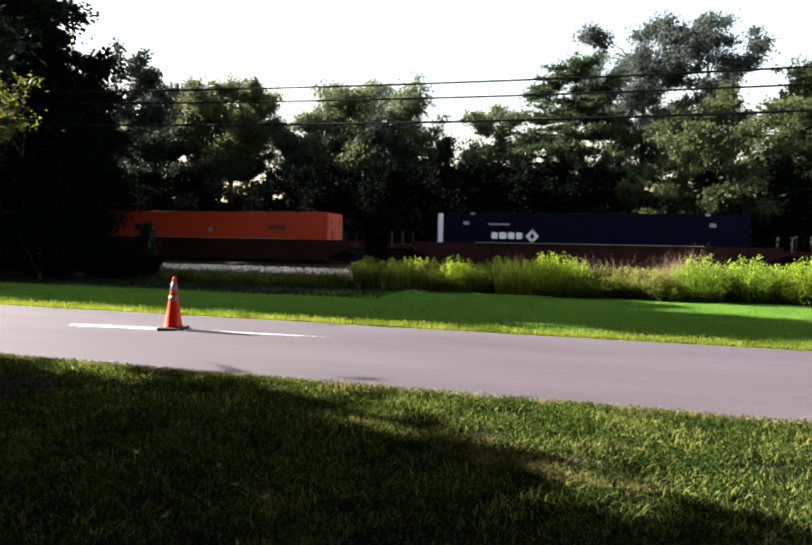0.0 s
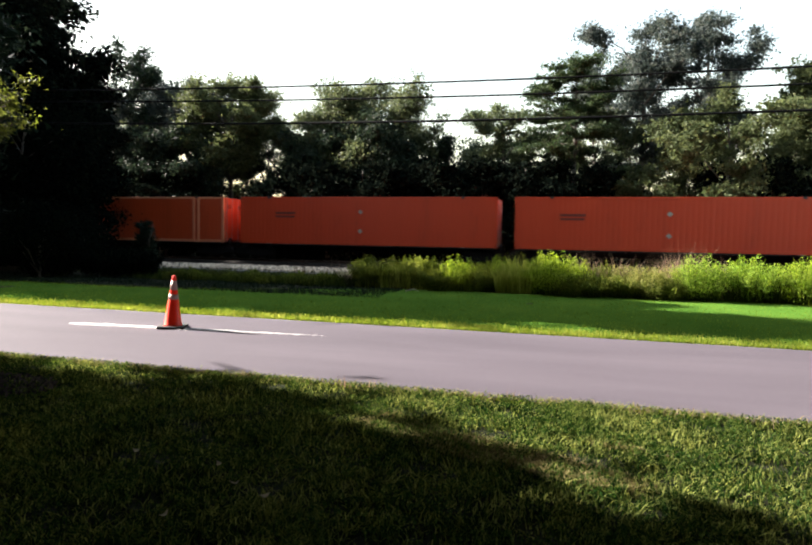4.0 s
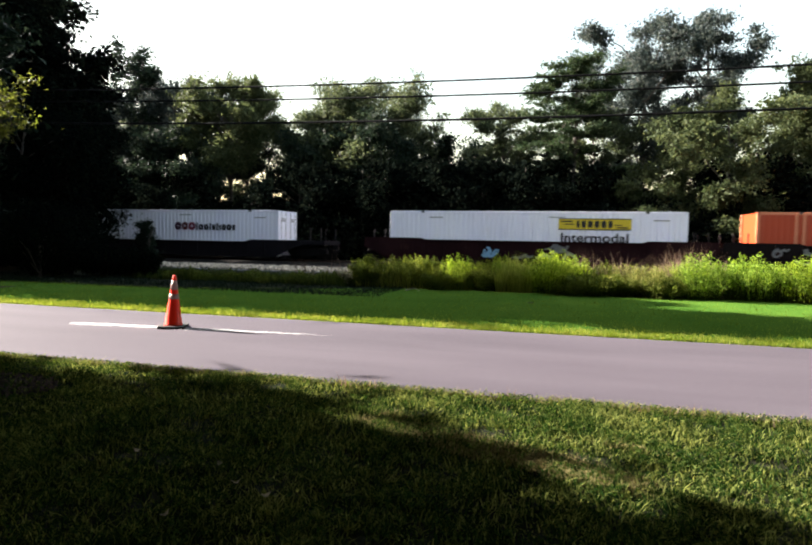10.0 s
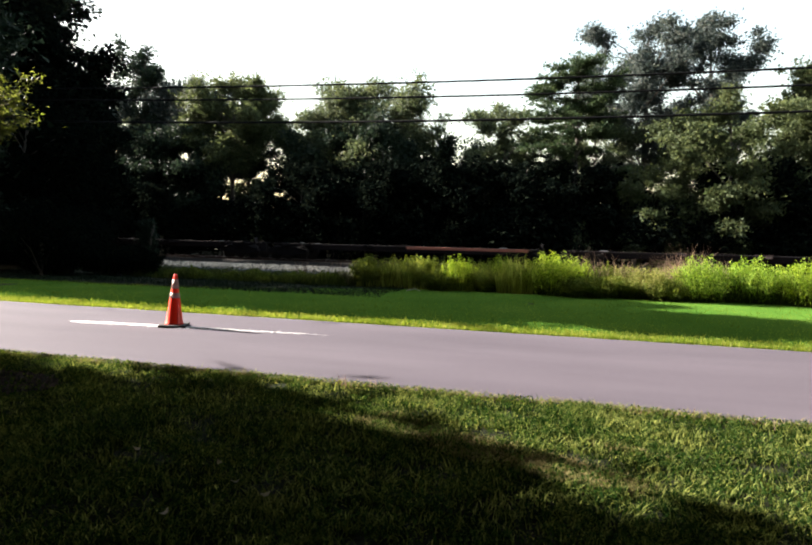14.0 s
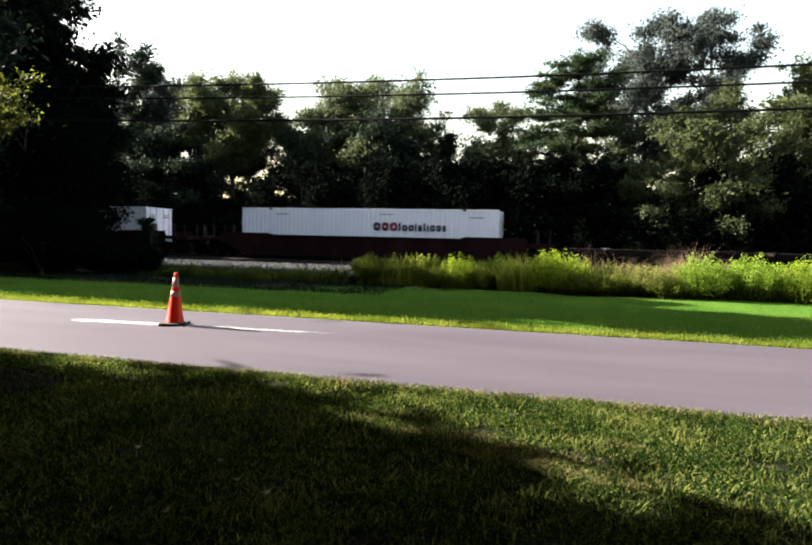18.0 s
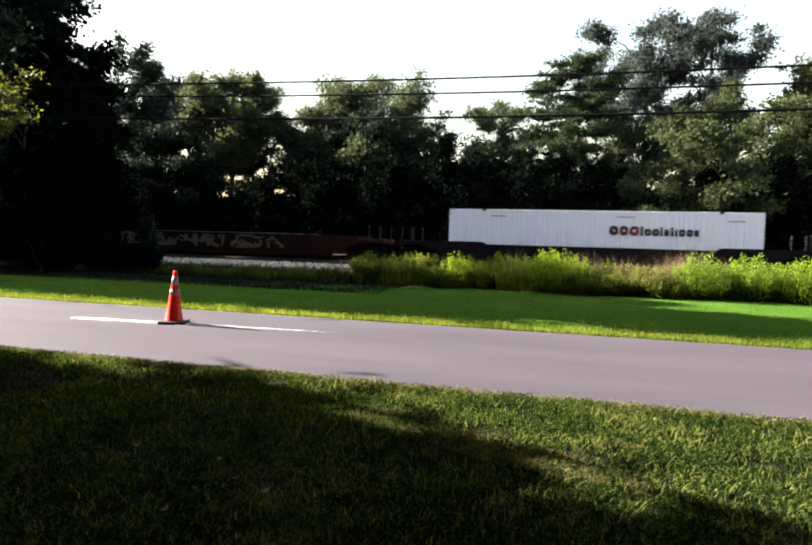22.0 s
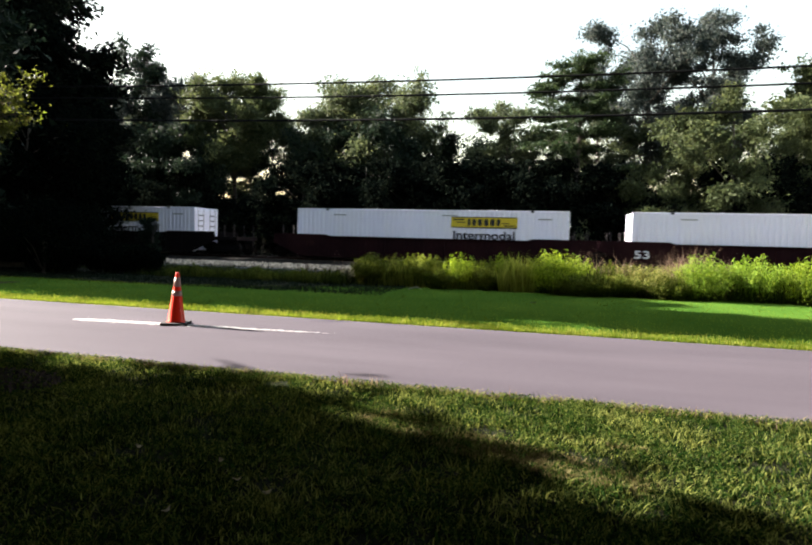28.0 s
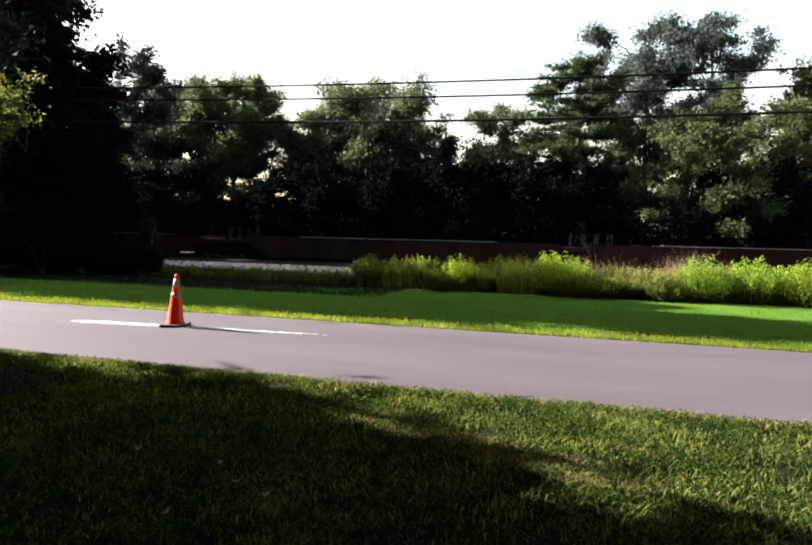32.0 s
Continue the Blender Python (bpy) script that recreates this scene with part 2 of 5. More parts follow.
CONE_REF = mat("grey reflective sleeve", two((0.33, 0.19, 0.165), 0.15), 8, 0.45, 0.0, 60, 0.05)
RUBBER = mat("black rubber", two((0.008, 0.008, 0.008), 0.3), 8, 0.8, 0, 50, 0.2)
DRY_LEAF = mat("dry leaf", two((0.40, 0.34, 0.24), 0.3), 20, 0.8, 0, 50, 0.2)
DEADWOOD = mat("bleached dead wood", two((0.35, 0.32, 0.27), 0.3), 8, 0.9, 0, 40, 0.4)

# ---- building helpers ----


def part(name, bm, material, parent, label="", smooth=False):
    """Links a bmesh as one mesh object under a thing or a part."""
    me = bpy.data.meshes.new(name)
    bm.to_mesh(me)
    bm.free()
    me.materials.append(material)
    if smooth:
        me.polygons.foreach_set("use_smooth", [True] * len(me.polygons))
    ob = new(name, me)
    ob.parent = parent
    if label:
        ob["label"] = label
    return ob


def thing(name, m, label, category, group="", kind=""):
    ob = new(name)
    ob.empty_display_size = 0.2
    ob.matrix_world = m
    return tagged(ob, label, category, group, kind)


def add_box(bm, x0, x1, y0, y1, z0, z1, bevel=0.0):
    vs = [bm.verts.new((x, y, z)) for x in (x0, x1) for y in (y0, y1) for z in (z0, z1)]
    fs = [bm.faces.new([vs[i] for i in f]) for f in ((0, 1, 3, 2), (4, 6, 7, 5), (0, 4, 5, 1), (2, 3, 7, 6), (0, 2, 6, 4), (1, 5, 7, 3))]
    if bevel:
        es = list({e for f in fs for e in f.edges})
        bmesh.ops.bevel(bm, geom=es, offset=bevel, segments=2, affect="EDGES", profile=0.6)
    return bm


def box(x0, x1, y0, y1, z0, z1, bevel=0.0):
    return add_box(bmesh.new(), x0, x1, y0, y1, z0, z1, bevel)


def add_ring(bm, rings, cap=True):
    """Skins a list of closed rings of points."""
    vv = [[bm.verts.new(p) for p in r] for r in rings]
    n = len(vv[0])
    for a, b in zip(vv, vv[1:]):
        for i in range(n):
            bm.faces.new((a[i], a[(i + 1) % n], b[(i + 1) % n], b[i]))
    if cap:
        bm.faces.new(vv[0][::-1])
        bm.faces.new(vv[-1])
    return bm


def add_tube(bm, a, b, r0, r1, n=8):
    a, b = Vector(a), Vector(b)
    q = (b - a).to_track_quat("Z", "Y").to_matrix()
    rings = [[p + q @ Vector((r * math.cos(t * 2 * math.pi / n), r * math.sin(t * 2 * math.pi / n), 0)) for t in range(n)] for p, r in ((a, r0), (b, r1))]
    return add_ring(bm, rings)


def add_profile(bm, pts, x0, x1):
    """A profile in y and z drawn out along x."""
    return add_ring(bm, [[(x, y, z) for y, z in pts] for x in (x0, x1)])


def mesh_from(name, verts, faces, material, smooth=False):
    """A mesh from arrays: verts (n, 3); faces (m, k)."""
    me = bpy.data.meshes.new(name)
    verts, faces = np.asarray(verts, np.float32), np.asarray(faces, np.int32)
    m, k = faces.shape
    me.vertices.add(len(verts))
    me.vertices.foreach_set("co", verts.ravel())
    me.loops.add(m * k)
    me.loops.foreach_set("vertex_index", faces.ravel())
    me.polygons.add(m)
    me.polygons.foreach_set("loop_start", np.arange(0, m * k, k, dtype=np.int32))
    me.update(calc_edges=True)
    me.materials.append(material)
    return me


def leaf_arrays(rng, centres, size, flat=0.0, long=1.6):
    """One small pointed leaf at each centre, turned at random; flat: how level they lie."""
    n = len(centres)
    a = rng.normal(size=(n, 3))
    a[:, 2] *= 1 - flat
    a /= np.linalg.norm(a, axis=1)[:, None] + 1e-9
    b = rng.normal(size=(n, 3))
    b[:, 2] *= 1 - flat
    b -= a * (a * b).sum(1)[:, None]
    b /= np.linalg.norm(b, axis=1)[:, None] + 1e-9
    s = (size * rng.uniform(0.6, 1.4, n))[:, None]
    c = np.cross(a, b) * s * 0.18
    v = np.stack([centres - a * s * long * 0.45 + b * s * 0.42, centres - a * s * long * 0.45 - b * s * 0.42 + c, centres + a * s * long * 0.6], 1)
    return v.reshape(-1, 3), np.arange(3 * n).reshape(n, 3)


def clump_points(rng, blobs, clumps, per, spread, shell=0.55):
    """Leaf centres in clumps near the outside of a set of ellipsoids."""
    blobs = np.asarray(blobs, float)
    w = (blobs[:, 3] * blobs[:, 4] * blobs[:, 5]) ** 0.67
    pick = rng.choice(len(blobs), clumps, p=w / w.sum())
    d = rng.normal(size=(clumps, 3))
    d /= np.linalg.norm(d, axis=1)[:, None]
    r = (shell + (1 - shell) * rng.uniform(0, 1, clumps) ** 0.6)[:, None]
    c = blobs[pick, :3] + d * r * blobs[pick, 3:6]
    sp = spread * rng.uniform(0.5, 1.5, (clumps, 1, 1))
    return (c[:, None, :] + rng.normal(size=(clumps, per, 3)) * sp * np.array((1, 1, 0.7))).reshape(-1, 3)


def with_core(rng, v, f, blobs, size):
    """Adds older, larger leaves deep inside each clump of a crown."""
    bl = np.asarray(blobs, float)
    k = np.maximum(20, 1.6 * bl[:, 3] * bl[:, 3] * 3.1 / (size * 2.2) ** 2).astype(int)
    idx = np.repeat(np.arange(len(bl)), k)
    d = rng.normal(size=(len(idx), 3))
    d /= np.linalg.norm(d, axis=1)[:, None]
    p = bl[idx, :3] + d * bl[idx, 3:6] * (0.72 * rng.uniform(0, 1, len(idx)) ** 0.5)[:, None]
    v2, f2 = leaf_arrays(rng, p, size * 2.2, 0.15, 1.2)
    return np.concatenate([v, v2]), np.concatenate([f, f2 + len(v)])


def trunk_mesh(rng, h, r, limbs, bend=0.3):
    """A tapered, bent trunk with limbs; limbs: (start height, end point)."""
    bm = bmesh.new()
    pts = [Vector((bend * math.sin(2.2 * k / 6), bend * 0.6 * math.sin(1.3 * k), h * k / 6)) for k in range(7)]
    rad = [r * (1.35 if k == 0 else 1 - 0.13 * k) for k in range(7)]
    rings = [[p + Vector((q * math.cos(i * math.pi / 4), q * math.sin(i * math.pi / 4), 0)) for i in range(8)] for p, q in zip(pts, rad)]
    add_ring(bm, rings)
    for z, end in limbs:
        k = min(5, int(6 * z / h))
        s = pts[k].lerp(pts[k + 1], 6 * z / h - k)
        end = Vector(end)
        mid = s.lerp(end, 0.5) + Vector((0, 0, 0.12 * (end - s).length))
        q = r * 0.42 * (1 - 0.6 * z / h)
        add_tube(bm, s, mid, q, q * 0.7, 6)
        add_tube(bm, mid, end, q * 0.7, q * 0.25, 6)
    return bm


def spray_points(rng, sprays, clumps, per, spread, flat):
    """Leaf centres in small clumps strung along the outer part of each spray of twigs."""
    a, b = np.array([q[0] for q in sprays]), np.array([q[1] for q in sprays])
    w = np.linalg.norm(b - a, axis=1)
    pick = rng.choice(len(a), clumps, p=w / w.sum())
    k = rng.uniform(0.25, 1.08, (clumps, 1))
    c = a[pick] * (1 - k) + b[pick] * k + rng.normal(size=(clumps, 3)) * (0.14 * w[pick])[:, None] * np.array((1, 1, 1 - flat))
    sp = spread * rng.uniform(0.35, 1.25, (clumps, 1, 1))
    return (c[:, None, :] + rng.normal(size=(clumps, per, 3)) * sp * np.array((1, 1, 0.62 * (1 - 0.6 * flat)))).reshape(-1, 3)


def tree(kind, seed, m, label, leaves, h=15.0, r=4.5, low=0.25, clumps=420, per=26, size=0.2, spread=0.35, name="tree", category="tree", group="trees", lean=(0, 0), nb=15, core=True, fork=6):
    """A tree with a limbed trunk whose limbs fork into leafy sprays, so that the crown is uneven and open, at the pose m."""
    rng = np.random.default_rng(seed)
    t = thing(name, m, label, category, group)
    flat = 0.85 if kind == "pads" else 0.0
    count = {"broad": nb, "pads": 17, "tall": 13}[kind]
    blobs, limbs, sprays = [], [], []
    for i in range(count):
        u = (i + rng.uniform(0.2, 0.8)) / count
        z = h * (low + (0.87 - low) * u)
        if kind == "broad":
            reach = r * (0.35 + 0.75 * math.sin(math.pi * min(1, 0.18 + 0.85 * (1 - u)))) * rng.uniform(0.5, 0.95)
            drop, q = 0.16 * h, r * rng.uniform(0.16, 0.3)
        elif kind == "pads":
            reach = r * (1.0 - 0.45 * u) * rng.choice((0.35, 0.6, 0.85, 1.0))
            drop, q = 0.04 * h, r * rng.uniform(0.12, 0.22)
        else:
            reach = r * rng.uniform(0.25, 0.85) * (1.15 - 0.5 * u)
            drop, q = 0.11 * h, r * rng.uniform(0.18, 0.3)
        an = i * 2.4 + rng.uniform(-0.6, 0.6)
        out = np.array((math.cos(an), math.sin(an), 0.0))
        tip = out * reach + np.array((lean[0], lean[1], z))
        foot = max(0.12 * h, z - drop)
        limbs.append((foot, tuple(tip)))
        blobs.append((*(tip - out * 0.12 * reach), q * 1.1, q * 1.1, q * (0.35 if flat else 0.75)))
        base = np.array((lean[0] * foot / h, lean[1] * foot / h, foot))
        for _ in range(fork):
            f = rng.uniform(0.4, 1.0)
            d = out * 0.55 + rng.normal(size=3) * np.array((0.75, 0.75, 0.08 if flat else 0.6)) + np.array((0, 0, 0.05 if flat else 0.28))
            d *= r * rng.uniform(0.16, 0.42) * (1.15 if flat else 1.0) / np.linalg.norm(d)
            s0 = base * (1 - f) + tip * f
            sprays.append((s0, s0 + d))
    for _ in range(fork):
        d = rng.normal(size=3) * np.array((0.6, 0.6, 0.3)) + np.array((0, 0, 0.5))
        s0 = np.array((lean[0], lean[1], h * rng.uniform(0.78, 0.87)))
        sprays.append((s0, s0 + d * r * 0.25))
    bm = trunk_mesh(rng, h * 0.85, max(0.09, h * 0.014), limbs)
    for a, b in sprays:
        add_tube(bm, a, b, h * 0.0022, h * 0.0008, 3)
    part("trunk", bm, BARK, t, smooth=True)
    v, f = leaf_arrays(rng, spray_points(rng, sprays, clumps, per, spread, flat), size, 0.5 if flat else 0.15)
    if core:
        v, f = with_core(rng, v, f, blobs, size)
    crown = new("crown", mesh_from("crown", v, f, leaves))
    crown.parent = t
    return t


def dense_tree(kind, seed, m, label, leaves, h=15.0, r=4.5, low=0.25, clumps=420, per=26, size=0.2, spread=0.35, name="tree", category="tree", group="trees", lean=(0, 0), nb=15, core=True):
    """A tree with a close, rounded crown that casts a full shade, at the pose m."""
    rng = np.random.default_rng(seed)
    t = thing(name, m, label, category, group)
    blobs, limbs = [], []
    if kind == "broad":
        for i in range(nb):
            u = (i + 0.5) / nb
            z = h * (low + (0.93 - low) * u)
            reach = r * (0.35 + 0.75 * math.sin(math.pi * min(1, 0.18 + 0.85 * (1 - u)))) * rng.uniform(0.45, 0.85)
            an = i * 2.4 + rng.uniform(-0.5, 0.5)
            q = r * rng.uniform(0.30, 0.5)
            p = (reach * math.cos(an), reach * math.sin(an), z)
            blobs.append((*p, q, q, q * rng.uniform(0.6, 0.85)))
            limbs.append((max(0.15 * h, z - 0.18 * h), p))
        blobs.append((0, 0, h * 0.9, r * 0.35, r * 0.35, h * 0.09))
    else:
        for i in range(12):
            z = h * (low + (0.95 - low) * (i + 0.5) / 12)
            reach = r * rng.uniform(0.2, 0.8)
            an = i * 2.4 + rng.uniform(-0.6, 0.6)
            q = r * rng.uniform(0.3, 0.5)
            p = (reach * math.cos(an), reach * math.sin(an), z)
            blobs.append((*p, q, q, q * 0.9))
            limbs.append((max(0.1 * h, z - 0.12 * h), p))
        blobs.append((0, 0, h * 0.96, r * 0.3, r * 0.3, h * 0.04))
    blobs = [(b[0] + lean[0], b[1] + lean[1], *b[2:]) for b in blobs]
    limbs = [(z, (q[0] + lean[0], q[1] + lean[1], q[2])) for z, q in limbs]
    part("trunk", trunk_mesh(rng, h * 0.93, max(0.09, h * 0.014), limbs), BARK, t, smooth=True)
    v, f = leaf_arrays(rng, clump_points(rng, blobs, clumps, per, spread), size, 0.15)
    if core:
        v, f = with_core(rng, v, f, blobs, size)
    crown = new("crown", mesh_from("crown", v, f, leaves))
    crown.parent = t
    return t


def shrub(seed, m, label, leaves, r=0.8, h=1.3, clumps=120, per=22, size=0.06, name="bush", category="bush", group="bushes along the railway"):
    rng = np.random.default_rng(seed)
    t = thing(name, m, label, category, group)
    blobs, limbs = [], []
    for i in range(9):
        an, u = i * 2.4, rng.uniform(0, 1)
        q = r * rng.uniform(0.35, 0.55)
        p = (r * 0.65 * u * math.cos(an), r * 0.65 * u * math.sin(an), h * rng.uniform(0.25, 0.8))
        blobs.append((*p, q, q, h * 0.25))
        limbs.append((0.05 * h, p))
    part("stem", trunk_mesh(rng, h * 0.6, 0.02 * h, limbs, 0.05), BARK, t)
    v, f = leaf_arrays(rng, clump_points(rng, blobs, clumps, per, r * 0.16, 0.4), size)
    v[:, 2] = np.maximum(v[:, 2], 0.01)
    crown = new("crown", mesh_from("crown", v, f, leaves))
    crown.parent = t
    return t


def weed_bush(seed, m, label, leaves, r=0.6, h=1.1, stems=46, per=34, size=0.036, group="bushes along the railway"):
    """A bush of many upright stems that fan out from the ground, leafy towards their tips."""
    rng = np.random.default_rng(seed)
    per, size = int(per * 1.6), size * 0.78
    t = thing("bush", m, label, "bush", group)
    an, u = rng.uniform(0, 6.283, stems), rng.uniform(0, 1, stems) ** 0.6
    foot = np.stack([0.45 * r * u * np.cos(an), 0.45 * r * u * np.sin(an), 0 * u], 1)
    top = np.stack([r * u * np.cos(an), r * u * np.sin(an), h * rng.uniform(0.6, 1.0, stems) * (1 - 0.35 * u ** 2)], 1)
    bm = bmesh.new()
    for p, q in zip(foot, top):
        add_tube(bm, p, q, 0.008, 0.003, 4)
    part("stalk", bm, WEED, t)
    k = rng.uniform(0.1, 1.0, (stems, per, 1)) ** 0.6 * 1.05
    pts = foot[:, None] * (1 - k) + top[:, None] * k + rng.normal(size=(stems, per, 3)) * (0.035 + 0.05 * (1 - k)) * r / 0.6
    v, f = leaf_arrays(rng, pts.reshape(-1, 3), size, 0.1, 2.1)
    v[:, 2] = np.maximum(v[:, 2], 0.01)
    crown = new("foliage", mesh_from("foliage", v, f, leaves))
    crown.parent = t
    return t


def blades(rng, pts, height, width, lean=0.5):
    """Bent blades of two quads that narrow towards the tip, one at each ground point (n, 3)."""
    n = len(pts)
    an = rng.uniform(0, 2 * np.pi, n)
    h = (height * rng.uniform(0.5, 1.4, n))[:, None]
    side = np.stack([np.cos(an), np.sin(an), 0 * an], 1) * width * rng.uniform(0.7, 1.3, n)[:, None]
    out = np.stack([-np.sin(an), np.cos(an), 0 * an], 1) * h * lean * rng.uniform(0.2, 1.3, n)[:, None]
    up = np.array((0, 0, 1.0))
    mid = pts + up * h * 0.6 + out * 0.35
    tip = pts + up * h * 0.95 + out
    v = np.stack([pts - side, pts + side, mid + side * 0.7, mid - side * 0.7, tip], 1)
    k = np.arange(n)[:, None] * 5
    f = np.concatenate([k + np.array(t) for t in ((0, 1, 2), (0, 2, 3), (3, 2, 4))])
    return v.reshape(-1, 3), f


def stuff(name, v, f, material, label, category, kind="stuff"):
    return tagged(new(name, mesh_from(name, v, f, material)), label, category, kind=kind)


ROAD_NEAR, ROAD_FAR, TRACK_Y, RAIL_Z = 5.55, 9.72, 33.8, 0.25

# ---- ground, road, railway ----


def edge_wave(x, seed):
    return 0.05 * noise.noise((x * 0.9, seed, 0)) + 0.03 * noise.noise((x * 3.1, seed, 4))


def strip(name, x0, x1, step, near, far, z, material, rows=2, relief=0.0):
    xs = np.arange(x0, x1 + step * 0.5, step)
    v = []
    for x in xs:
        a, b = near(x), far(x)
        for k in range(rows):
            y = a + (b - a) * k / (rows - 1)
            v.append((x, y, z + (relief * noise.noise((x * 0.8, y * 0.8, 0)) if relief else 0)))
    f = [(i * rows + k, (i + 1) * rows + k, (i + 1) * rows + k + 1, i * rows + k + 1) for i in range(len(xs) - 1) for k in range(rows - 1)]
    return new(name, mesh_from(name, v, f, material))


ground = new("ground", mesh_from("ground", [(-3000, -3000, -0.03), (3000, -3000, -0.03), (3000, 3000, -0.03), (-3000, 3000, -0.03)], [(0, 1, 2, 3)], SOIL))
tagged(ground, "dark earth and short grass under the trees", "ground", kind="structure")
road = strip("road", -60, 60, 0.25, lambda x: ROAD_NEAR + edge_wave(x, 1), lambda x: ROAD_FAR + edge_wave(x, 7), 0.0, ASPHALT, 6)
tagged(road, "narrow grey asphalt lane with worn edges", "road", kind="structure")
far_road = new("road", mesh_from("road", [(x, y, 0.0) for a, b in ((-900, -60), (60, 900)) for x, y in ((a, ROAD_NEAR), (b, ROAD_NEAR), (b, ROAD_FAR), (a, ROAD_FAR))], [(0, 1, 2, 3), (4, 5, 6, 7)], ASPHALT))
tagged(far_road, "narrow grey asphalt lane", "road", kind="structure")
shoulder = strip("road_edge", -60, 60, 0.5, lambda x: ROAD_FAR - 0.1, lambda x: ROAD_FAR + 0.16 + edge_wave(x, 9), -0.012, ASPHALT_EDGE)
tagged(shoulder, "dark crumbling asphalt edge beside the verge", "road edge", kind="structure")


def lawn_end(x):
    """Where the mown grass stops; dark earth under trees and bushes stands in for shaded grass."""
    u = min(1.0, max(0.0, (x + 12.0) / 10.0))
    return 14.85 + 3.6 * u * u * (3 - 2 * u) + 4 * edge_wave(x, 5)


lawn = strip("lawn", -60, 60, 0.5, lambda x: ROAD_FAR - 0.2, lawn_end, -0.022, LAWN, 12, 0.015)
tagged(lawn, "mown green lawn between the lane and the bushes", "lawn", kind="structure")



def railway_bed(prof):
    bed = bmesh.new()
    for x0, x1, n in ((-900, -50, 8), (-50, 35, 170), (35, 900, 8)):
        rows = []
        for i in range(n + 1):
            x = x0 + (x1 - x0) * i / n
            rows.append([bed.verts.new((x, y + 0.15 * noise.noise((x * 0.7, y, 2)), z + 0.035 * noise.noise((x * 2.3, y * 2.3, 0)))) for y, z in prof])
        for a, b in zip(rows, rows[1:]):
            for k in range(len(prof) - 1):
                bed.faces.new((a[k], b[k], b[k + 1], a[k + 1]))
    return bed


ballast = part("ballast", railway_bed([(24.5, -0.03), (25.6, 0.0), (27.2, 0.015), (28.3, 0.02)]), GRAVEL, None)
tagged(ballast, "pale grey crushed-stone railway bed", "ballast", kind="structure")
# Same bed, drawn dark where shade lies along the train.
track_bed = part("ballast", railway_bed([(28.3, 0.02), (29.6, 0.03), (31.2, 0.06), (32.1, 0.13), (33.8, 0.13), (35.3, 0.13), (37.5, -0.03)]), SHADED_BALLAST, None)
tagged(track_bed, "ballast under the track, darkened as in the train's shade", "ballast", kind="structure")

track = thing("railway_track", pose(0, TRACK_Y, 0), "railway track on timber sleepers and pale ballast", "railway track", kind="structure")
for s in (-1, 1):
    y = s * 0.7525
    p = part("rail", add_profile(bmesh.new(), [(y - 0.07, 0.09), (y + 0.07, 0.09), (y + 0.07, 0.105), (y + 0.012, 0.125), (y + 0.012, 0.21), (y + 0.035, 0.22), (y + 0.035, 0.246), (y - 0.035, 0.246), (y - 0.035, 0.22), (y - 0.012, 0.21), (y - 0.012, 0.125), (y - 0.07, 0.105)], -900, 900), RAIL, track)
    part("rail_head", box(-900, 900, y - 0.03, y + 0.03, 0.245, RAIL_Z), RAIL_TOP, p, "polished running surface")
sleeper = box(-0.115, 0.115, -1.3, 1.3, -0.05, 0.105, 0.012)
first = part("sleeper", sleeper, SLEEPER, track)
first.location = (-42, 0, 0)
for i in range(1, 125):
    o = new("sleeper", first.data)
    o.parent = track
    o.matrix_basis = pose(-42 + i * 0.55, random.uniform(-0.04, 0.04), 0, 0, 0, random.uniform(-1, 1))

# ---- the train ----
CW, CL, CH = 2.6, 16.15, 2.9


def font_mesh(text, height):
    cu = bpy.data.curves.new("letters", "FONT")
    cu.body, cu.size, cu.extrude, cu.offset = text, height / 0.70, 0.002, 0.028 * height
    ob = bpy.data.objects.new("letters", cu)
    scene.collection.objects.link(ob)
    me = bpy.data.meshes.new_from_object(ob.evaluated_get(bpy.context.evaluated_depsgraph_get()))
    bpy.data.objects.remove(ob)
    return me


def lettering(text, height, width, x, z, y, material, parent):
    me = font_mesh(text, height)
    xs = [v.co.x for v in me.vertices]
    k = width / (max(xs) - min(xs))
    for v in me.vertices:
        v.co = ((v.co.x - min(xs)) * k + x, y - v.co.z, z + v.co.y)
    me.materials.clear()
    me.materials.append(material)
    o = new("lettering", me)
    o.parent = parent
    return o


def bars(name, rects, y, material, parent, label=""):
    """Flat marks on a side wall that faces -y, each a part: rectangles (x0, x1, z0, z1), outlines of points, or rings of such outlines."""
    for r in rects:
        bm = bmesh.new()
        if not isinstance(r[0], (tuple, list)):
            add_box(bm, r[0], r[1], y - 0.006, y, r[2], r[3])
        else:
            for o in (r if isinstance(r[0], list) else [r]):
                add_ring(bm, [[(x, yy, z) for x, z in o] for yy in (y, y - 0.006)])
        part(name, bm, material, parent, label)


def name_bars(x, z, widths, gap, h, tall=()):
    """Plain eight-sided blocks in a row that stand for a printed name; tall: those that rise higher."""
    out = []
    for i, w in enumerate(widths):
        hh = h * (1.32 if i in tall else 1.0)
        q = min(w, hh) * 0.22
        out.append([(x + q, z), (x + w - q, z), (x + w, z + q), (x + w, z + hh - q), (x + w - q, z + hh), (x + q, z + hh), (x, z + hh - q), (x, z + q)])
        x += w + gap
    return out


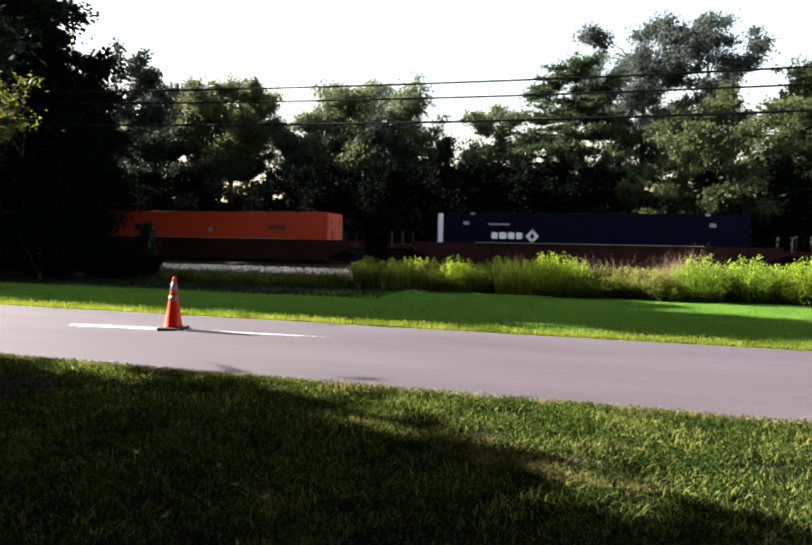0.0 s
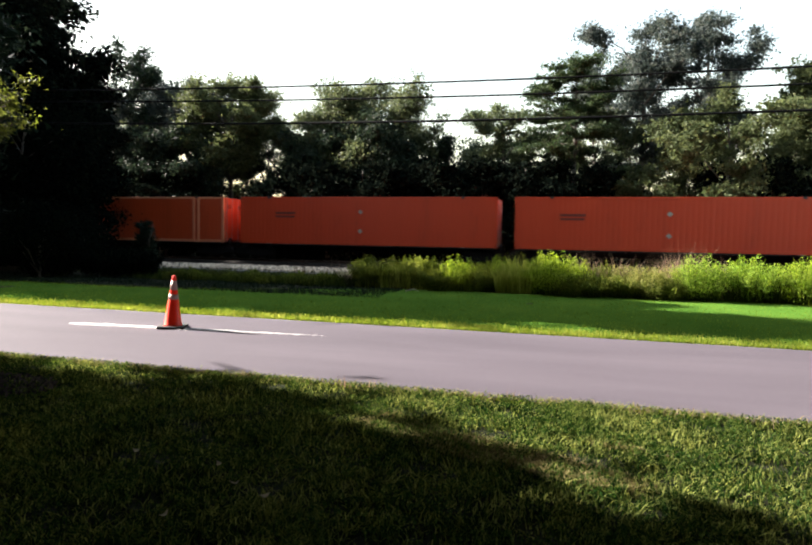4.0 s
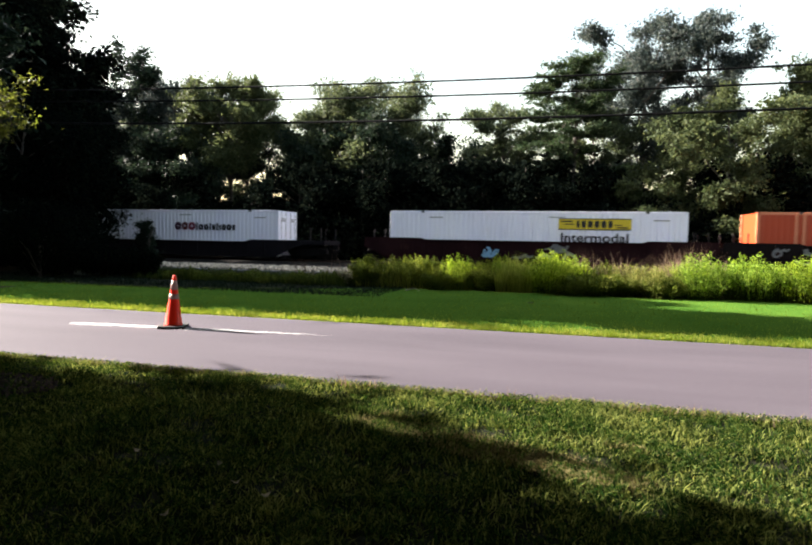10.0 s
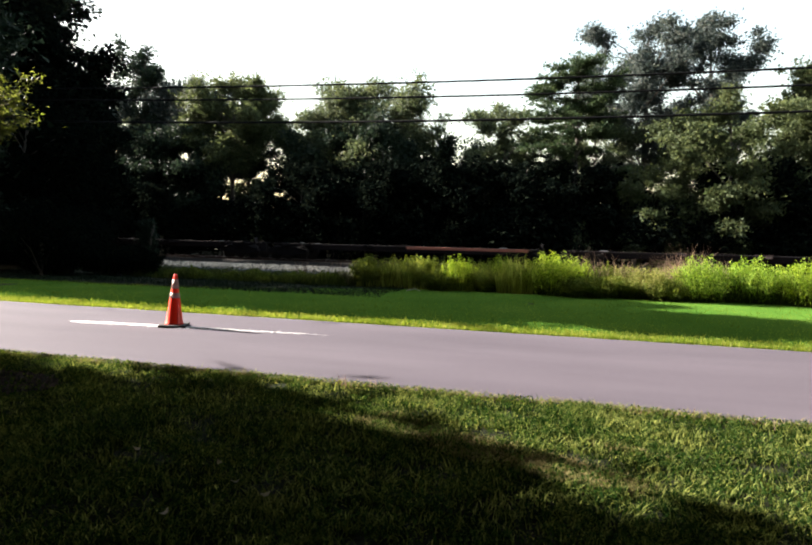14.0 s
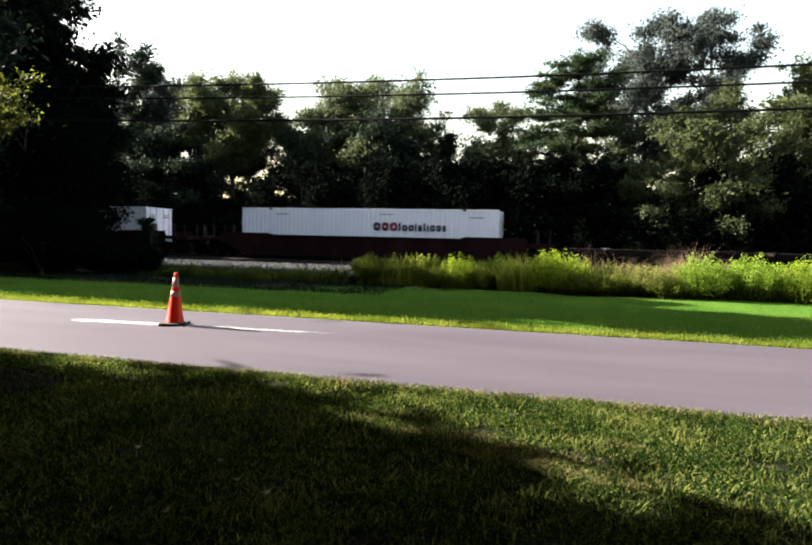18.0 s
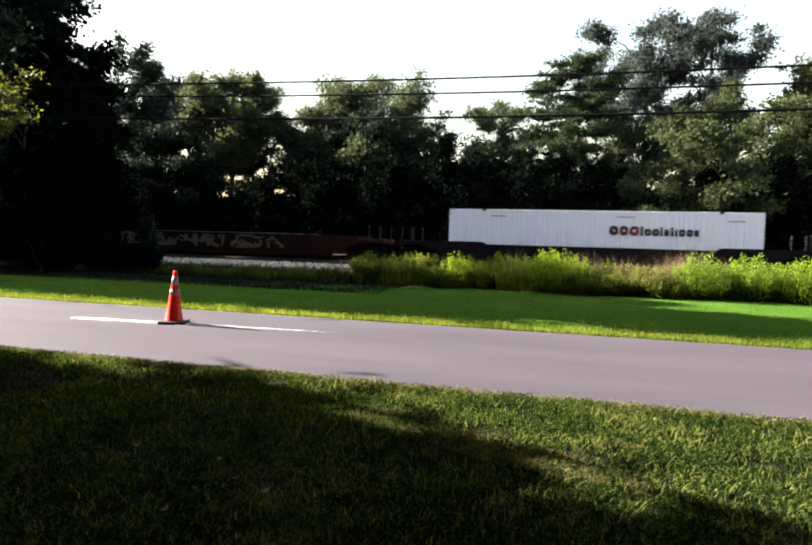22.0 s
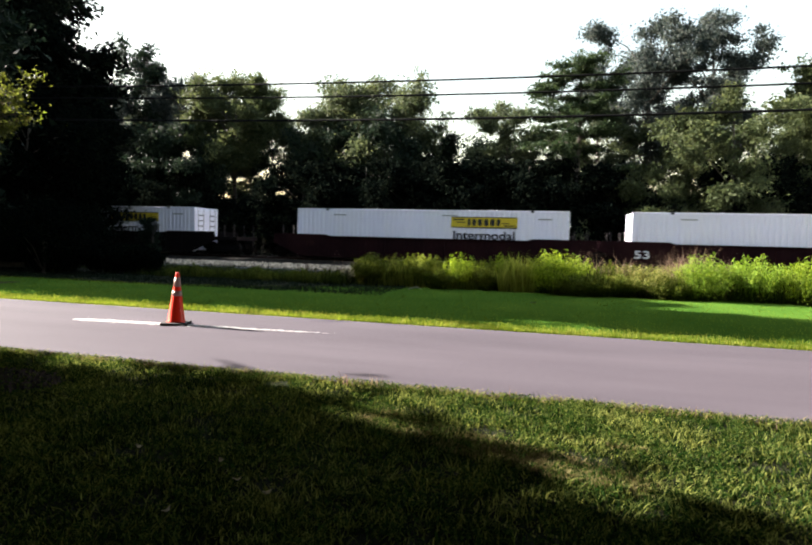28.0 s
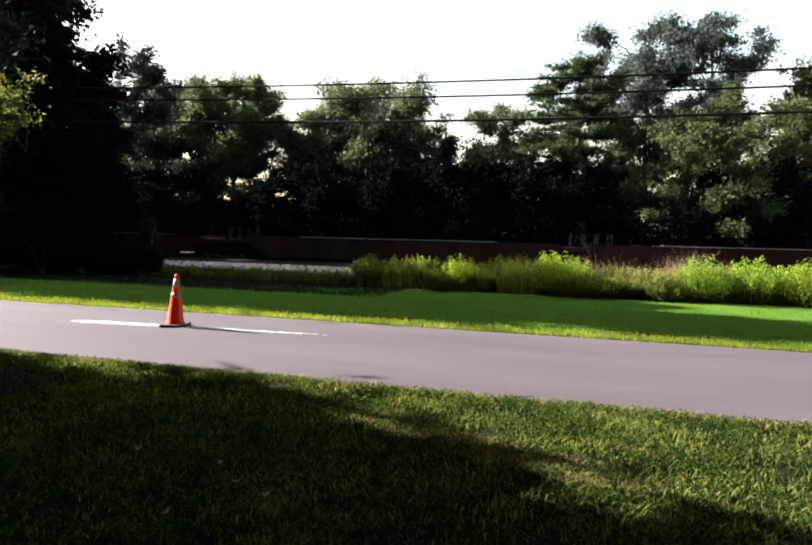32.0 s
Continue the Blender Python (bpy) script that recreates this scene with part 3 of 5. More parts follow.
def hollow_bars(x, z, widths, gap, h, line):
    """Eight-sided rings in a row that stand for a printed outline name."""
    out = []
    for w in widths:
        rings = []
        for d in (0.0, line):
            a, b, c, e = x + d, x + w - d, z + d, z + h - d
            q = (w * 0.26) * (1 - 1.2 * d / w)
            rings.append([(a + q, c), (b - q, c), (b, c + q), (b, e - q), (b - q, e), (a + q, e), (a, e - q), (a, c + q)])
        o, n = rings
        out.append([[o[k], o[(k + 1) % 8], n[(k + 1) % 8], n[k]] for k in range(8)])
        x += w + gap
    return out


def roof_sheet(hl, hw):
    """One pressed sheet with 22 raised panels across the roof."""
    prof = []
    for i in range(22):
        x = -hl + 0.3 + i * (CL - 0.6) / 21
        prof += [(x - 0.23, CH - 0.048), (x - 0.2, CH - 0.012), (x + 0.2, CH - 0.012), (x + 0.23, CH - 0.048)]
    bm = bmesh.new()
    rows = [[bm.verts.new((x, y, z)) for x, z in prof] for y in (-hw + 0.1, hw - 0.1)]
    base = [[bm.verts.new((x, y, CH - 0.06)) for x in (prof[0][0], prof[-1][0])] for y in (-hw + 0.1, hw - 0.1)]
    for k in range(len(prof) - 1):
        bm.faces.new((rows[0][k], rows[0][k + 1], rows[1][k + 1], rows[1][k]))
    bm.faces.new([base[0][0], base[0][1]] + rows[0][::-1])
    bm.faces.new([base[1][1], base[1][0]] + rows[1])
    bm.faces.new((base[0][0], rows[0][0], rows[1][0], base[1][0]))
    bm.faces.new((base[0][1], base[1][1], rows[1][-1], rows[0][-1]))
    return bm


def container(style, seed, m):
    """A 53-foot box with corrugated sides, corner posts, rails, castings and a door end at +x."""
    st = STYLES[style]
    body, trim, label = st["paint"], st.get("post", st["paint"]), st["label"]
    t = thing("shipping_container", m, label, "container", "containers on the train")
    hw, hl = CW / 2, CL / 2
    rib, depth = st.get("rib", 0.28), st.get("depth", 0.045)
    for s in (-1, 1):
        bm = bmesh.new()
        xs, ys, x, k = [], [], -hl + 0.16, 0
        while x < hl - 0.17:
            for dx, d in ((0, 0), (rib * 0.5, 0), (rib * 0.64, 1), (rib * 0.88, 1)):
                if x + dx < hl - 0.15:
                    xs.append(x + dx)
                    ys.append(s * (hw - 0.012 - depth * d))
            x += rib
        lo = [bm.verts.new((a, b, 0.16)) for a, b in zip(xs, ys)]
        hi = [bm.verts.new((a, b, CH - 0.13)) for a, b in zip(xs, ys)]
        for i in range(len(xs) - 1):
            bm.faces.new((lo[i], lo[i + 1], hi[i + 1], hi[i]))
        part("side_panel", bm, body, t)
    part("core", box(-hl + 0.1, hl - 0.1, -hw + 0.06, hw - 0.06, 0.1, CH - 0.05), body, t)
    part("roof_sheet", roof_sheet(hl, hw), body, t)
    for s in (-1, 1):
        part("bottom_rail", box(-hl + 0.02, hl - 0.02, s * hw - 0.06 * (s > 0), s * hw + 0.06 * (s < 0), 0.02, 0.17, 0.008), trim if "rail" in st else body, t)
        part("top_rail", box(-hl + 0.02, hl - 0.02, s * hw - 0.05 * (s > 0), s * hw + 0.05 * (s < 0), CH - 0.13, CH, 0.008), st["top"] if "top" in st else trim if "rail" in st else body, t)
    for sx in (-1, 1):
        for sy in (-1, 1):
            p = part("corner_post", box(sx * hl - 0.16 * (sx > 0), sx * hl + 0.16 * (sx < 0), sy * hw - 0.12 * (sy > 0), sy * hw + 0.12 * (sy < 0), 0, CH, 0.012), trim if "post" in st else body, t)
            x = sx * (6.1 if "post" in st else 6.096)
            if "post" in st:
                for dx in (-0.22, 0.12):
                    part("lifting_post", box(x + dx - 0.05, x + dx + 0.09, sy * hw - 0.03, sy * hw + 0.004 * sy + (0.03 if sy < 0 else 0), 0.1, CH - 0.02), trim, t, "pale lifting post")
            else:
                part("lifting_post", box(x - 0.11, x + 0.11, sy * (hw - 0.045) - 0.03, sy * (hw - 0.045) + 0.034, 0.1, CH - 0.02), body, t)
            part("corner_casting", box(x - 0.1, x + 0.1, sy * hw - 0.09 * (sy > 0) - 0.004 * (sy < 0), sy * hw + 0.09 * (sy < 0) + 0.004 * (sy > 0), CH - 0.11, CH + 0.012, 0.006), M_BLACK if not st.get("dark") else GALV, t, "dark steel casting")
    d = part("end_door", box(hl - 0.03, hl + 0.006, -hw + 0.13, -0.01, 0.16, CH - 0.13, 0.006), body, t)
    d2 = part("end_door", box(hl - 0.03, hl + 0.006, 0.01, hw - 0.13, 0.16, CH - 0.13, 0.006), body, t)
    for dd, ys in ((d, (-0.95, -0.35)), (d2, (0.35, 0.95))):
        for y in ys:
            part("lock_rod", add_tube(bmesh.new(), (hl + 0.03, y, 0.1), (hl + 0.03, y, CH - 0.1), 0.02, 0.02, 6), GALV, dd, "steel lock rod")
        for zz in st.get("lines", (2.35, 2.22)):
            part("notice", box(hl + 0.006, hl + 0.012, ys[0] + 0.06, ys[1] - 0.06, zz, zz + 0.06), SOOT if st.get("dark") else POSTS, dd, "thin dark printed line")
    if "front" in st:
        part("front_wall", box(-hl - 0.012, -hl + 0.02, -hw + 0.012, hw - 0.012, 0.05, CH - 0.02), st["front"], t, "white painted front wall")
    y = -hw - 0.001
    st["mark"](t, y)
    # small unreadable number plates and data panels
    if st["paint"] in (P_WHITE, P_GREYWHITE):
        for r in ((-5.7, -4.9, 2.50, 2.56), (1.0, 1.9, 2.55, 2.60), (6.4, 7.2, 2.40, 2.46)):
            bars("number_panel", [r], y, GALV, t, "faint grey printed line")
    return t


def mark_xpo(t, y):
    bars("dark_red_emblem", hollow_bars(0.65, 1.6, (0.46,), 0.07, 0.5, 0.17), y, M_PLUM, t, "dark purple emblem shape")
    bars("dark_red_emblem", hollow_bars(1.18, 1.6, (0.42,), 0.07, 0.5, 0.16), y, M_DKRED, t, "dark red emblem shape")
    bars("red_emblem", hollow_bars(1.67, 1.6, (0.48,), 0.07, 0.5, 0.15), y, M_RED, t, "red emblem shape")
    bars("dark_emblem", name_bars(2.22, 1.6, (0.12,), 0.07, 0.5) + hollow_bars(2.42, 1.6, (0.33, 0.33), 0.06, 0.38, 0.12) + name_bars(3.2, 1.6, (0.11, 0.24, 0.12, 0.11), 0.08, 0.36, (0, 2)) + hollow_bars(4.1, 1.6, (0.3, 0.3), 0.07, 0.38, 0.12) + name_bars(4.85, 1.6, (0.2,), 0.07, 0.36), y, M_BLACK, t, "black emblem bars")


def plate(t, y, x0, z0, yel):
    bars("sign_plate", [(x0, x0 + 3.75, z0, z0 + 0.62)], y, yel, t, "yellow sign plate with dark shapes")
    r = name_bars(x0 + 0.95, z0 + 0.12, (0.16, 0.22, 0.25, 0.25, 0.25, 0.22), 0.10, 0.38)
    r += [(x0 + 0.1, x0 + 0.75, z0 + 0.42, z0 + 0.5), (x0 + 0.3, x0 + 0.85, z0 + 0.28, z0 + 0.33), (x0 + 3.0, x0 + 3.6, z0 + 0.1, z0 + 0.17), (x0 + 2.9, x0 + 3.3, z0 + 0.24, z0 + 0.29)]
    bars("sign_shapes", r, y - 0.0065, M_BLACK, t, "black shapes on the yellow plate")
    bars("sign_border", [(x0, x0 + 3.75, z0, z0 + 0.05), (x0, x0 + 3.75, z0 + 0.57, z0 + 0.62)], y - 0.0065, M_BLACK, t)


def mark_jbh(t, y):
    plate(t, y, 1.55, 1.9, M_YELLOW)
    lettering("Intermodal", 0.47, 3.5, 1.68, 1.25, y - 0.004, M_BLACK, t)


def mark_jbh_old(t, y):
    plate(t, y, 1.58, 1.9, M_DULLYEL)
    bars("grey_emblem", [(-0.75, -0.45, 0.82, 1.06), (0.1, 0.4, 0.82, 1.06)], y, GALV, t, "small grey round marks")


def mark_orange(t, y):
    bars("dark_mark", [(-5.65, -4.3, 1.84, 1.98), (-5.65, -4.35, 1.63, 1.75)], y, M_DKRED, t, "dark red name bars")
    bars("pale_mark", [[(-0.23, 2.0), (-0.08, 1.85), (0.07, 2.0), (-0.08, 2.15)], [(-0.23, 0.85), (-0.08, 0.7), (0.07, 0.85), (-0.08, 1.0)]], y, GALV, t, "small pale diamond")


def mark_orange_r(t, y):
    bars("dark_mark", [(4.1, 5.35, 1.8, 2.08)], y, M_DKRED, t, "dark red name bar")
    bars("pale_mark", [[(-0.2, 1.75), (0, 1.55), (0.2, 1.75), (0, 1.95)]], y, GALV, t, "small pale diamond")


def mark_orange_p(t, y):
    bars("dark_mark", [(-5.2, -3.6, 2.18, 2.46)], y, M_DKRED, t, "dark red name bar")
    bars("dark_mark", [(-5.15, -4.5, 2.06, 2.13), (-4.35, -3.65, 2.06, 2.13)], y, M_DKRED, t)


def mark_orange_f(t, y):
    bars("dark_mark", [(-4.6, -2.85, 2.16, 2.46)], y, M_DKRED, t, "dark red name bar")
    bars("dark_mark", [(-4.3, -3.0, 2.04, 2.12)], y, M_DKRED, t)


def mark_orange_c(t, y):
    bars("dark_mark", [(-5.8, -4.1, 1.7, 2.03)], y, M_BLACK, t, "dark name plate")


def mark_umax(t, y):
    bars("white_emblem", name_bars(-5.0, 1.45, (0.34, 0.42, 0.36, 0.34), 0.08, 0.37), y, M_LOGO_W, t, "white emblem bars")
    bars("diamond_emblem", [[(-3.1, 1.62), (-2.75, 2.02), (-2.66, 1.9), (-2.9, 1.62)], [(-3.1, 1.62), (-2.75, 1.22), (-2.66, 1.34), (-2.9, 1.62)], [(-2.4, 1.62), (-2.75, 2.02), (-2.84, 1.9), (-2.6, 1.62)], [(-2.4, 1.62), (-2.75, 1.22), (-2.84, 1.34), (-2.6, 1.62)]], y, M_LOGO_W, t, "white diamond emblem")
    bars("white_post", [(-8.07, -7.8, 0.05, CH - 0.03)], y, M_LOGO_W, t, "white painted corner post")
    for r in ((-5.2, -4.0, 2.22, 2.32), (-6.6, -6.3, 2.22, 2.42), (6.2, 6.5, 2.22, 2.42)):
        bars("white_print", [r], y, GALV, t, "small pale printed bar")


def mark_csx_bracket(t, y):
    bars("white_emblem", hollow_bars(1.15, 1.35, (0.78, 0.76, 0.82), 0.09, 0.8, 0.22), y, M_LOGO_W, t, "white blocky emblem")
    bars("bracket", [(0.47, 0.59, 1.2, 2.32), (0.59, 0.82, 1.2, 1.3), (0.59, 0.82, 2.22, 2.32)], y, M_LOGO_W, t, "white bracket")
    bars("bracket", [(4.02, 4.14, 1.2, 2.32), (3.79, 4.02, 1.2, 1.3), (3.79, 4.02, 2.22, 2.32)], y, M_LOGO_W, t, "white bracket")
    for r in ((-3.64, 0.17, 1.56, 1.68), (4.56, 5.77, 2.30, 2.40), (-0.6, 0.8, 2.62, 2.68)):
        bars("white_print", [r], y, GALV, t, "pale printed line")


def mark_csx(t, y):
    bars("white_emblem", hollow_bars(-5.65, 1.47, (0.78, 0.74, 0.8), 0.10, 0.85, 0.2), y, M_LOGO_W, t, "white blocky emblem")
    for r in ((5.2, 6.6, 2.45, 2.54), (5.6, 6.1, 2.3, 2.37)):
        bars("white_print", [r], y, GALV, t, "pale printed line")


STYLES = {
    "xpo": dict(paint=P_WHITE, mark=mark_xpo, label="white corrugated container with red and black emblem on a wagon"),
    "jbh": dict(paint=P_WHITE, mark=mark_jbh, lines=(0.6, 0.95, 1.3, 1.65, 2.0, 2.35), label="white corrugated container with yellow sign plate on a wagon"),
    "jbh_old": dict(paint=P_GREYWHITE, mark=mark_jbh_old, lines=(0.5, 0.85, 1.2, 1.55, 1.9, 2.25), label="dull white container with faded yellow plate on a wagon"),
    "orange": dict(paint=P_ORANGE, mark=mark_orange, depth=0.008, label="smooth orange container with dark name bars on a wagon"),
    "orange_r": dict(paint=P_ORANGE, mark=mark_orange_r, depth=0.008, label="smooth bright orange container with a pale diamond"),
    "orange_p": dict(paint=P_ORANGE_LT, mark=mark_orange_p, depth=0.008, post=P_POST, rail=1, label="faded orange container with pale upright posts"),
    "orange_f": dict(paint=P_ORANGE_PK, mark=mark_orange_f, depth=0.008, post=P_POST, rail=1, label="bleached pinkish orange container with pale upright posts"),
    "orange_c": dict(paint=P_ORANGE_BR, mark=mark_orange_c, label="brick-orange corrugated container with one dark plate"),
    "umax": dict(paint=P_NAVY, mark=mark_umax, front=P_WHITE, depth=0.012, dark=1, label="navy blue container with white diamond emblem"),
    "csx_b": dict(paint=P_BLUE, mark=mark_csx_bracket, front=P_WHITE, dark=1, top=POSTS, label="dark blue container with bracketed white emblem"),
    "csx": dict(paint=P_BLUE, mark=mark_csx, dark=1, top=POSTS, depth=0.015, label="dark blue container with blocky white emblem"),
}


def bogie(parent, x):
    b = part("bogie", box(x - 1.25, x + 1.25, -0.2, 0.2, 0.42, 0.72, 0.03), TRUCK, parent, "black greasy two-axle bogie")
    for s in (-1, 1):
        prof = [(x - 1.3, 0.42), (x - 1.3, 0.62), (x - 0.6, 0.78), (x + 0.6, 0.78), (x + 1.3, 0.62), (x + 1.3, 0.42), (x + 0.5, 0.25), (x - 0.5, 0.25)]
        bm = add_ring(bmesh.new(), [[(px, yy, z) for px, z in prof] for yy in (s * 0.93, s * 1.08)])
        part("side_frame", bm, TRUCK, b)
        for dx in (-0.87, 0.87):
            bm = bmesh.new()
            ring = lambda r, yy: [(x + dx + r * math.cos(k * math.pi / 10), yy, 0.42 + r * math.sin(k * math.pi / 10)) for k in range(20)]
            add_ring(bm, [ring(0.45, s * 0.70), ring(0.45, s * 0.73), ring(0.42, s * 0.74), ring(0.42, s * 0.83), ring(0.36, s * 0.84), ring(0.15, s * 0.86)])
            part("wheel", bm, WHEEL, b, smooth=False)
    return b


def well_wagon(name, length, steel, label, group="wagons of the train"):
    """A low well wagon with ribbed side walls, end decks, handrail posts and two bogies; origin on the rail head."""
    t = thing(name, pose(0, 0, 0), label, "railway wagon", group)
    hl, well = length / 2, 8.35
    hi, mid = (1.385, 1.38) if steel is RUST else (1.22, 1.06) if steel is NAVY_SILL else (1.5, 1.38)
    for s in (-1, 1):
        yo, yi = s * 1.44, s * 1.34
        prof = [(-well - 1.3, 0.95), (-well - 1.2, hi), (-6.15, hi), (-5.85, mid), (5.85, mid), (6.15, hi), (well + 1.2, hi), (well + 1.3, 0.95), (well - 0.4, 0.2), (-well + 0.4, 0.2)]
        w = part("side_wall", add_ring(bmesh.new(), [[(x, yy, z) for x, z in prof] for yy in (yi, yo)]), steel, t)
        if s < 0:
            for k in range(13):
                x = -7.2 + k * 1.2
                part("rib", box(x - 0.04, x + 0.04, yo - 0.05, yo, 0.24, (mid if abs(x) < 5.9 else hi) - 0.05), steel, w)
        part("top_flange", box(-5.9, 5.9, s * 1.30 - 0.0, s * 1.52 if s > 0 else -1.30, mid, mid + 0.03) if s > 0 else box(-5.9, 5.9, -1.52, -1.30, mid, mid + 0.03), GALV if steel is RUST else steel, w, "worn pale flange")
        part("bottom_flange", box(-well + 0.4, well - 0.4, min(s * 1.3, s * 1.445), max(s * 1.3, s * 1.445), 0.14, 0.2), steel, w)
    part("well_floor", box(-well, well, -1.3, 1.3, 0.12, 0.17), steel, t)
    for s in (-1, 1):
        a, b = sorted((s * (well + 0.2), s * hl))
        d = part("end_deck", box(a, b, -1.3, 1.3, 0.95, 1.2, 0.02), steel, t)
        part("coupler", box(*sorted((s * hl, s * (hl + 0.45))), -0.15, 0.15, 0.7, 0.95, 0.03), TRUCK, t)
        for y in (-1.2, 1.2):
            for dx in (0.25, 0.95):
                part("handrail_post", box(s * (hl - dx) - 0.03, s * (hl - dx) + 0.03, y - 0.03, y + 0.03, 1.2, 2.0), POSTS, d, "grey upright handrail post")
        bogie(t, s * (hl - 1.25 if length > 20 else hl - 0.9))
    part("data_panel", box(-7.4, -6.9, -1.452, -1.441, 0.8, 1.1), RUST, t, "small dull data panel")
    return t


def spine_wagon(red=False):
    """A skeletal wagon: one centre beam with cross arms and bogies."""
    t = thing("spine_wagon", pose(0, 0, 0), "empty skeletal wagon with a faded red deck edge" if red else "empty sooty skeletal wagon with a low centre beam", "railway wagon", "wagons of the train")
    if red:
        part("deck_edge", box(0.6, 7.6, -1.42, -1.36, 0.84, 1.0, 0.01), M_DECKRED, t, "sun-faded red steel edge")
    part("centre_beam", box(-8.4, 8.4, -0.33, 0.33, 0.62, 1.0, 0.03), SOOT, t)
    for x in (-7.6, -6.1, -2.0, 2.0, 6.1, 7.6):
        part("cross_arm", box(x - 0.14, x + 0.14, -1.28, 1.28, 0.86, 1.02, 0.02), SOOT, t)
        for y in (-1.22, 1.22):
            part("pedestal", box(x - 0.11, x + 0.11, y - 0.07, y + 0.07, 1.02, 1.06), GALV if abs(x) == 6.1 else SOOT, t)
    for y in (-1.36, 1.30):
        part("side_walkway", box(-8.1, 8.1, y - 0.03, y + 0.09, 0.96, 1.0), POSTS, t, "thin worn walkway edge")
    part("hitch", box(-0.5, 0.5, -0.45, 0.45, 1.0, 1.05, 0.02), SOOT, t)
    part("brake_wheel", add_tube(bmesh.new(), (8.3, -0.9, 1.12), (8.36, -0.9, 1.12), 0.2, 0.2, 14), POSTS, t, "dull steel brake wheel")
    part("brake_stand", box(8.2, 8.3, -0.95, -0.85, 0.9, 1.2), SOOT, t)
    for s in (-1, 1):
        bogie(t, s * 7.2)
    return t


def tank_wagon():
    t = thing("tank_wagon", pose(0, 0, 0), "dirty white tank wagon with a top walkway and ladder", "tank wagon", "wagons of the train")
    r, hl, zc = 1.12, 5.05, 1.66
    def ring(x, q, n=28):
        return [(x, q * math.cos(k * 2 * math.pi / n), zc + q * math.sin(k * 2 * math.pi / n)) for k in range(n)]
    ends = [(-hl - 0.32, 0.35), (-hl - 0.25, 0.75), (-hl - 0.12, 1.02), (-hl, r)]
    tank = part("tank", add_ring(bmesh.new(), [ring(x, q) for x, q in ends] + [ring(-x, q) for x, q in ends[::-1]]), P_TANK, t, smooth=True)
    for x in (-4.1, -3.9, -1.2, 1.0, 2.7, 4.4):
        part("band", add_ring(bmesh.new(), [ring(x - 0.03, r + 0.012), ring(x + 0.03, r + 0.012)]), P_TANK if x < -4 else GALV, tank)
    part("dome", add_tube(bmesh.new(), (-0.7, 0, zc + r - 0.05), (-0.7, 0, zc + r + 0.22), 0.45, 0.42, 20), P_TANK, tank)
    wk = part("walkway", box(-3.2, 2.6, -0.75, 0.75, zc + r + 0.02, zc + r + 0.07), GALV, t, "grey grating walkway")
    for y in (-0.75, 0.75):
        part("walkway_rail", box(-1.6, 1.2, y - 0.02, y + 0.02, zc + r + 0.16, zc + r + 0.2), GALV, wk)
        for x in (-1.58, -0.2, 1.18):
            part("rail_post", box(x - 0.02, x + 0.02, y - 0.02, y + 0.02, zc + r + 0.07, zc + r + 0.2), GALV, wk)
    ld = part("ladder", box(-0.92, -0.88, -1.28, -1.24, 0.8, zc + r + 0.02), GALV, t)
    part("ladder_stile", box(-0.52, -0.48, -1.28, -1.24, 0.8, zc + r + 0.02), GALV, ld)
    for k in range(7):
        part("rung", box(-0.88, -0.52, -1.27, -1.25, 0.95 + k * 0.28, 0.98 + k * 0.28), GALV, ld)
    part("underframe", box(-6.2, 6.2, -0.35, 0.35, 0.55, 0.85, 0.03), SOOT, t)
    for s in (-1, 1):
        part("saddle", box(s * 4.6 - 0.3, s * 4.6 + 0.3, -0.95, 0.95, 0.7, 1.15), SOOT, t)
        part("end_platform", box(*sorted((s * 5.0, s * 6.5)), -1.3, 1.3, 0.82, 0.9), SOOT, t)
        for y in (-1.25, 1.25):
            part("end_post", box(s * 6.2 - 0.04, s * 6.2 + 0.04, y - 0.04, y + 0.04, 0.9, 2.0), GALV, t)
        bogie(t, s * 4.7)
    # White colour stands in for sunlight on the ladder at this end.
    part("end_ladder", box(-6.3, -5.95, -1.3, -1.22, 0.9, 2.72), P_WHITE, t, "end ladder, white as in full sun")
    bars("placard", [[(-2.4, 1.75), (-2.2, 1.55), (-2.0, 1.75), (-2.2, 1.95)]], -1.19, M_BLACK, t, "dark diamond placard")
    for r in ((0.3, 2.2, 1.55, 1.6), (0.3, 2.2, 1.25, 1.3), (-5.3, -5.1, 1.3, 1.9), (3.3, 3.5, 1.75, 1.95)):
        bars("grey_print", [r], -1.195, GALV, t)
    return t


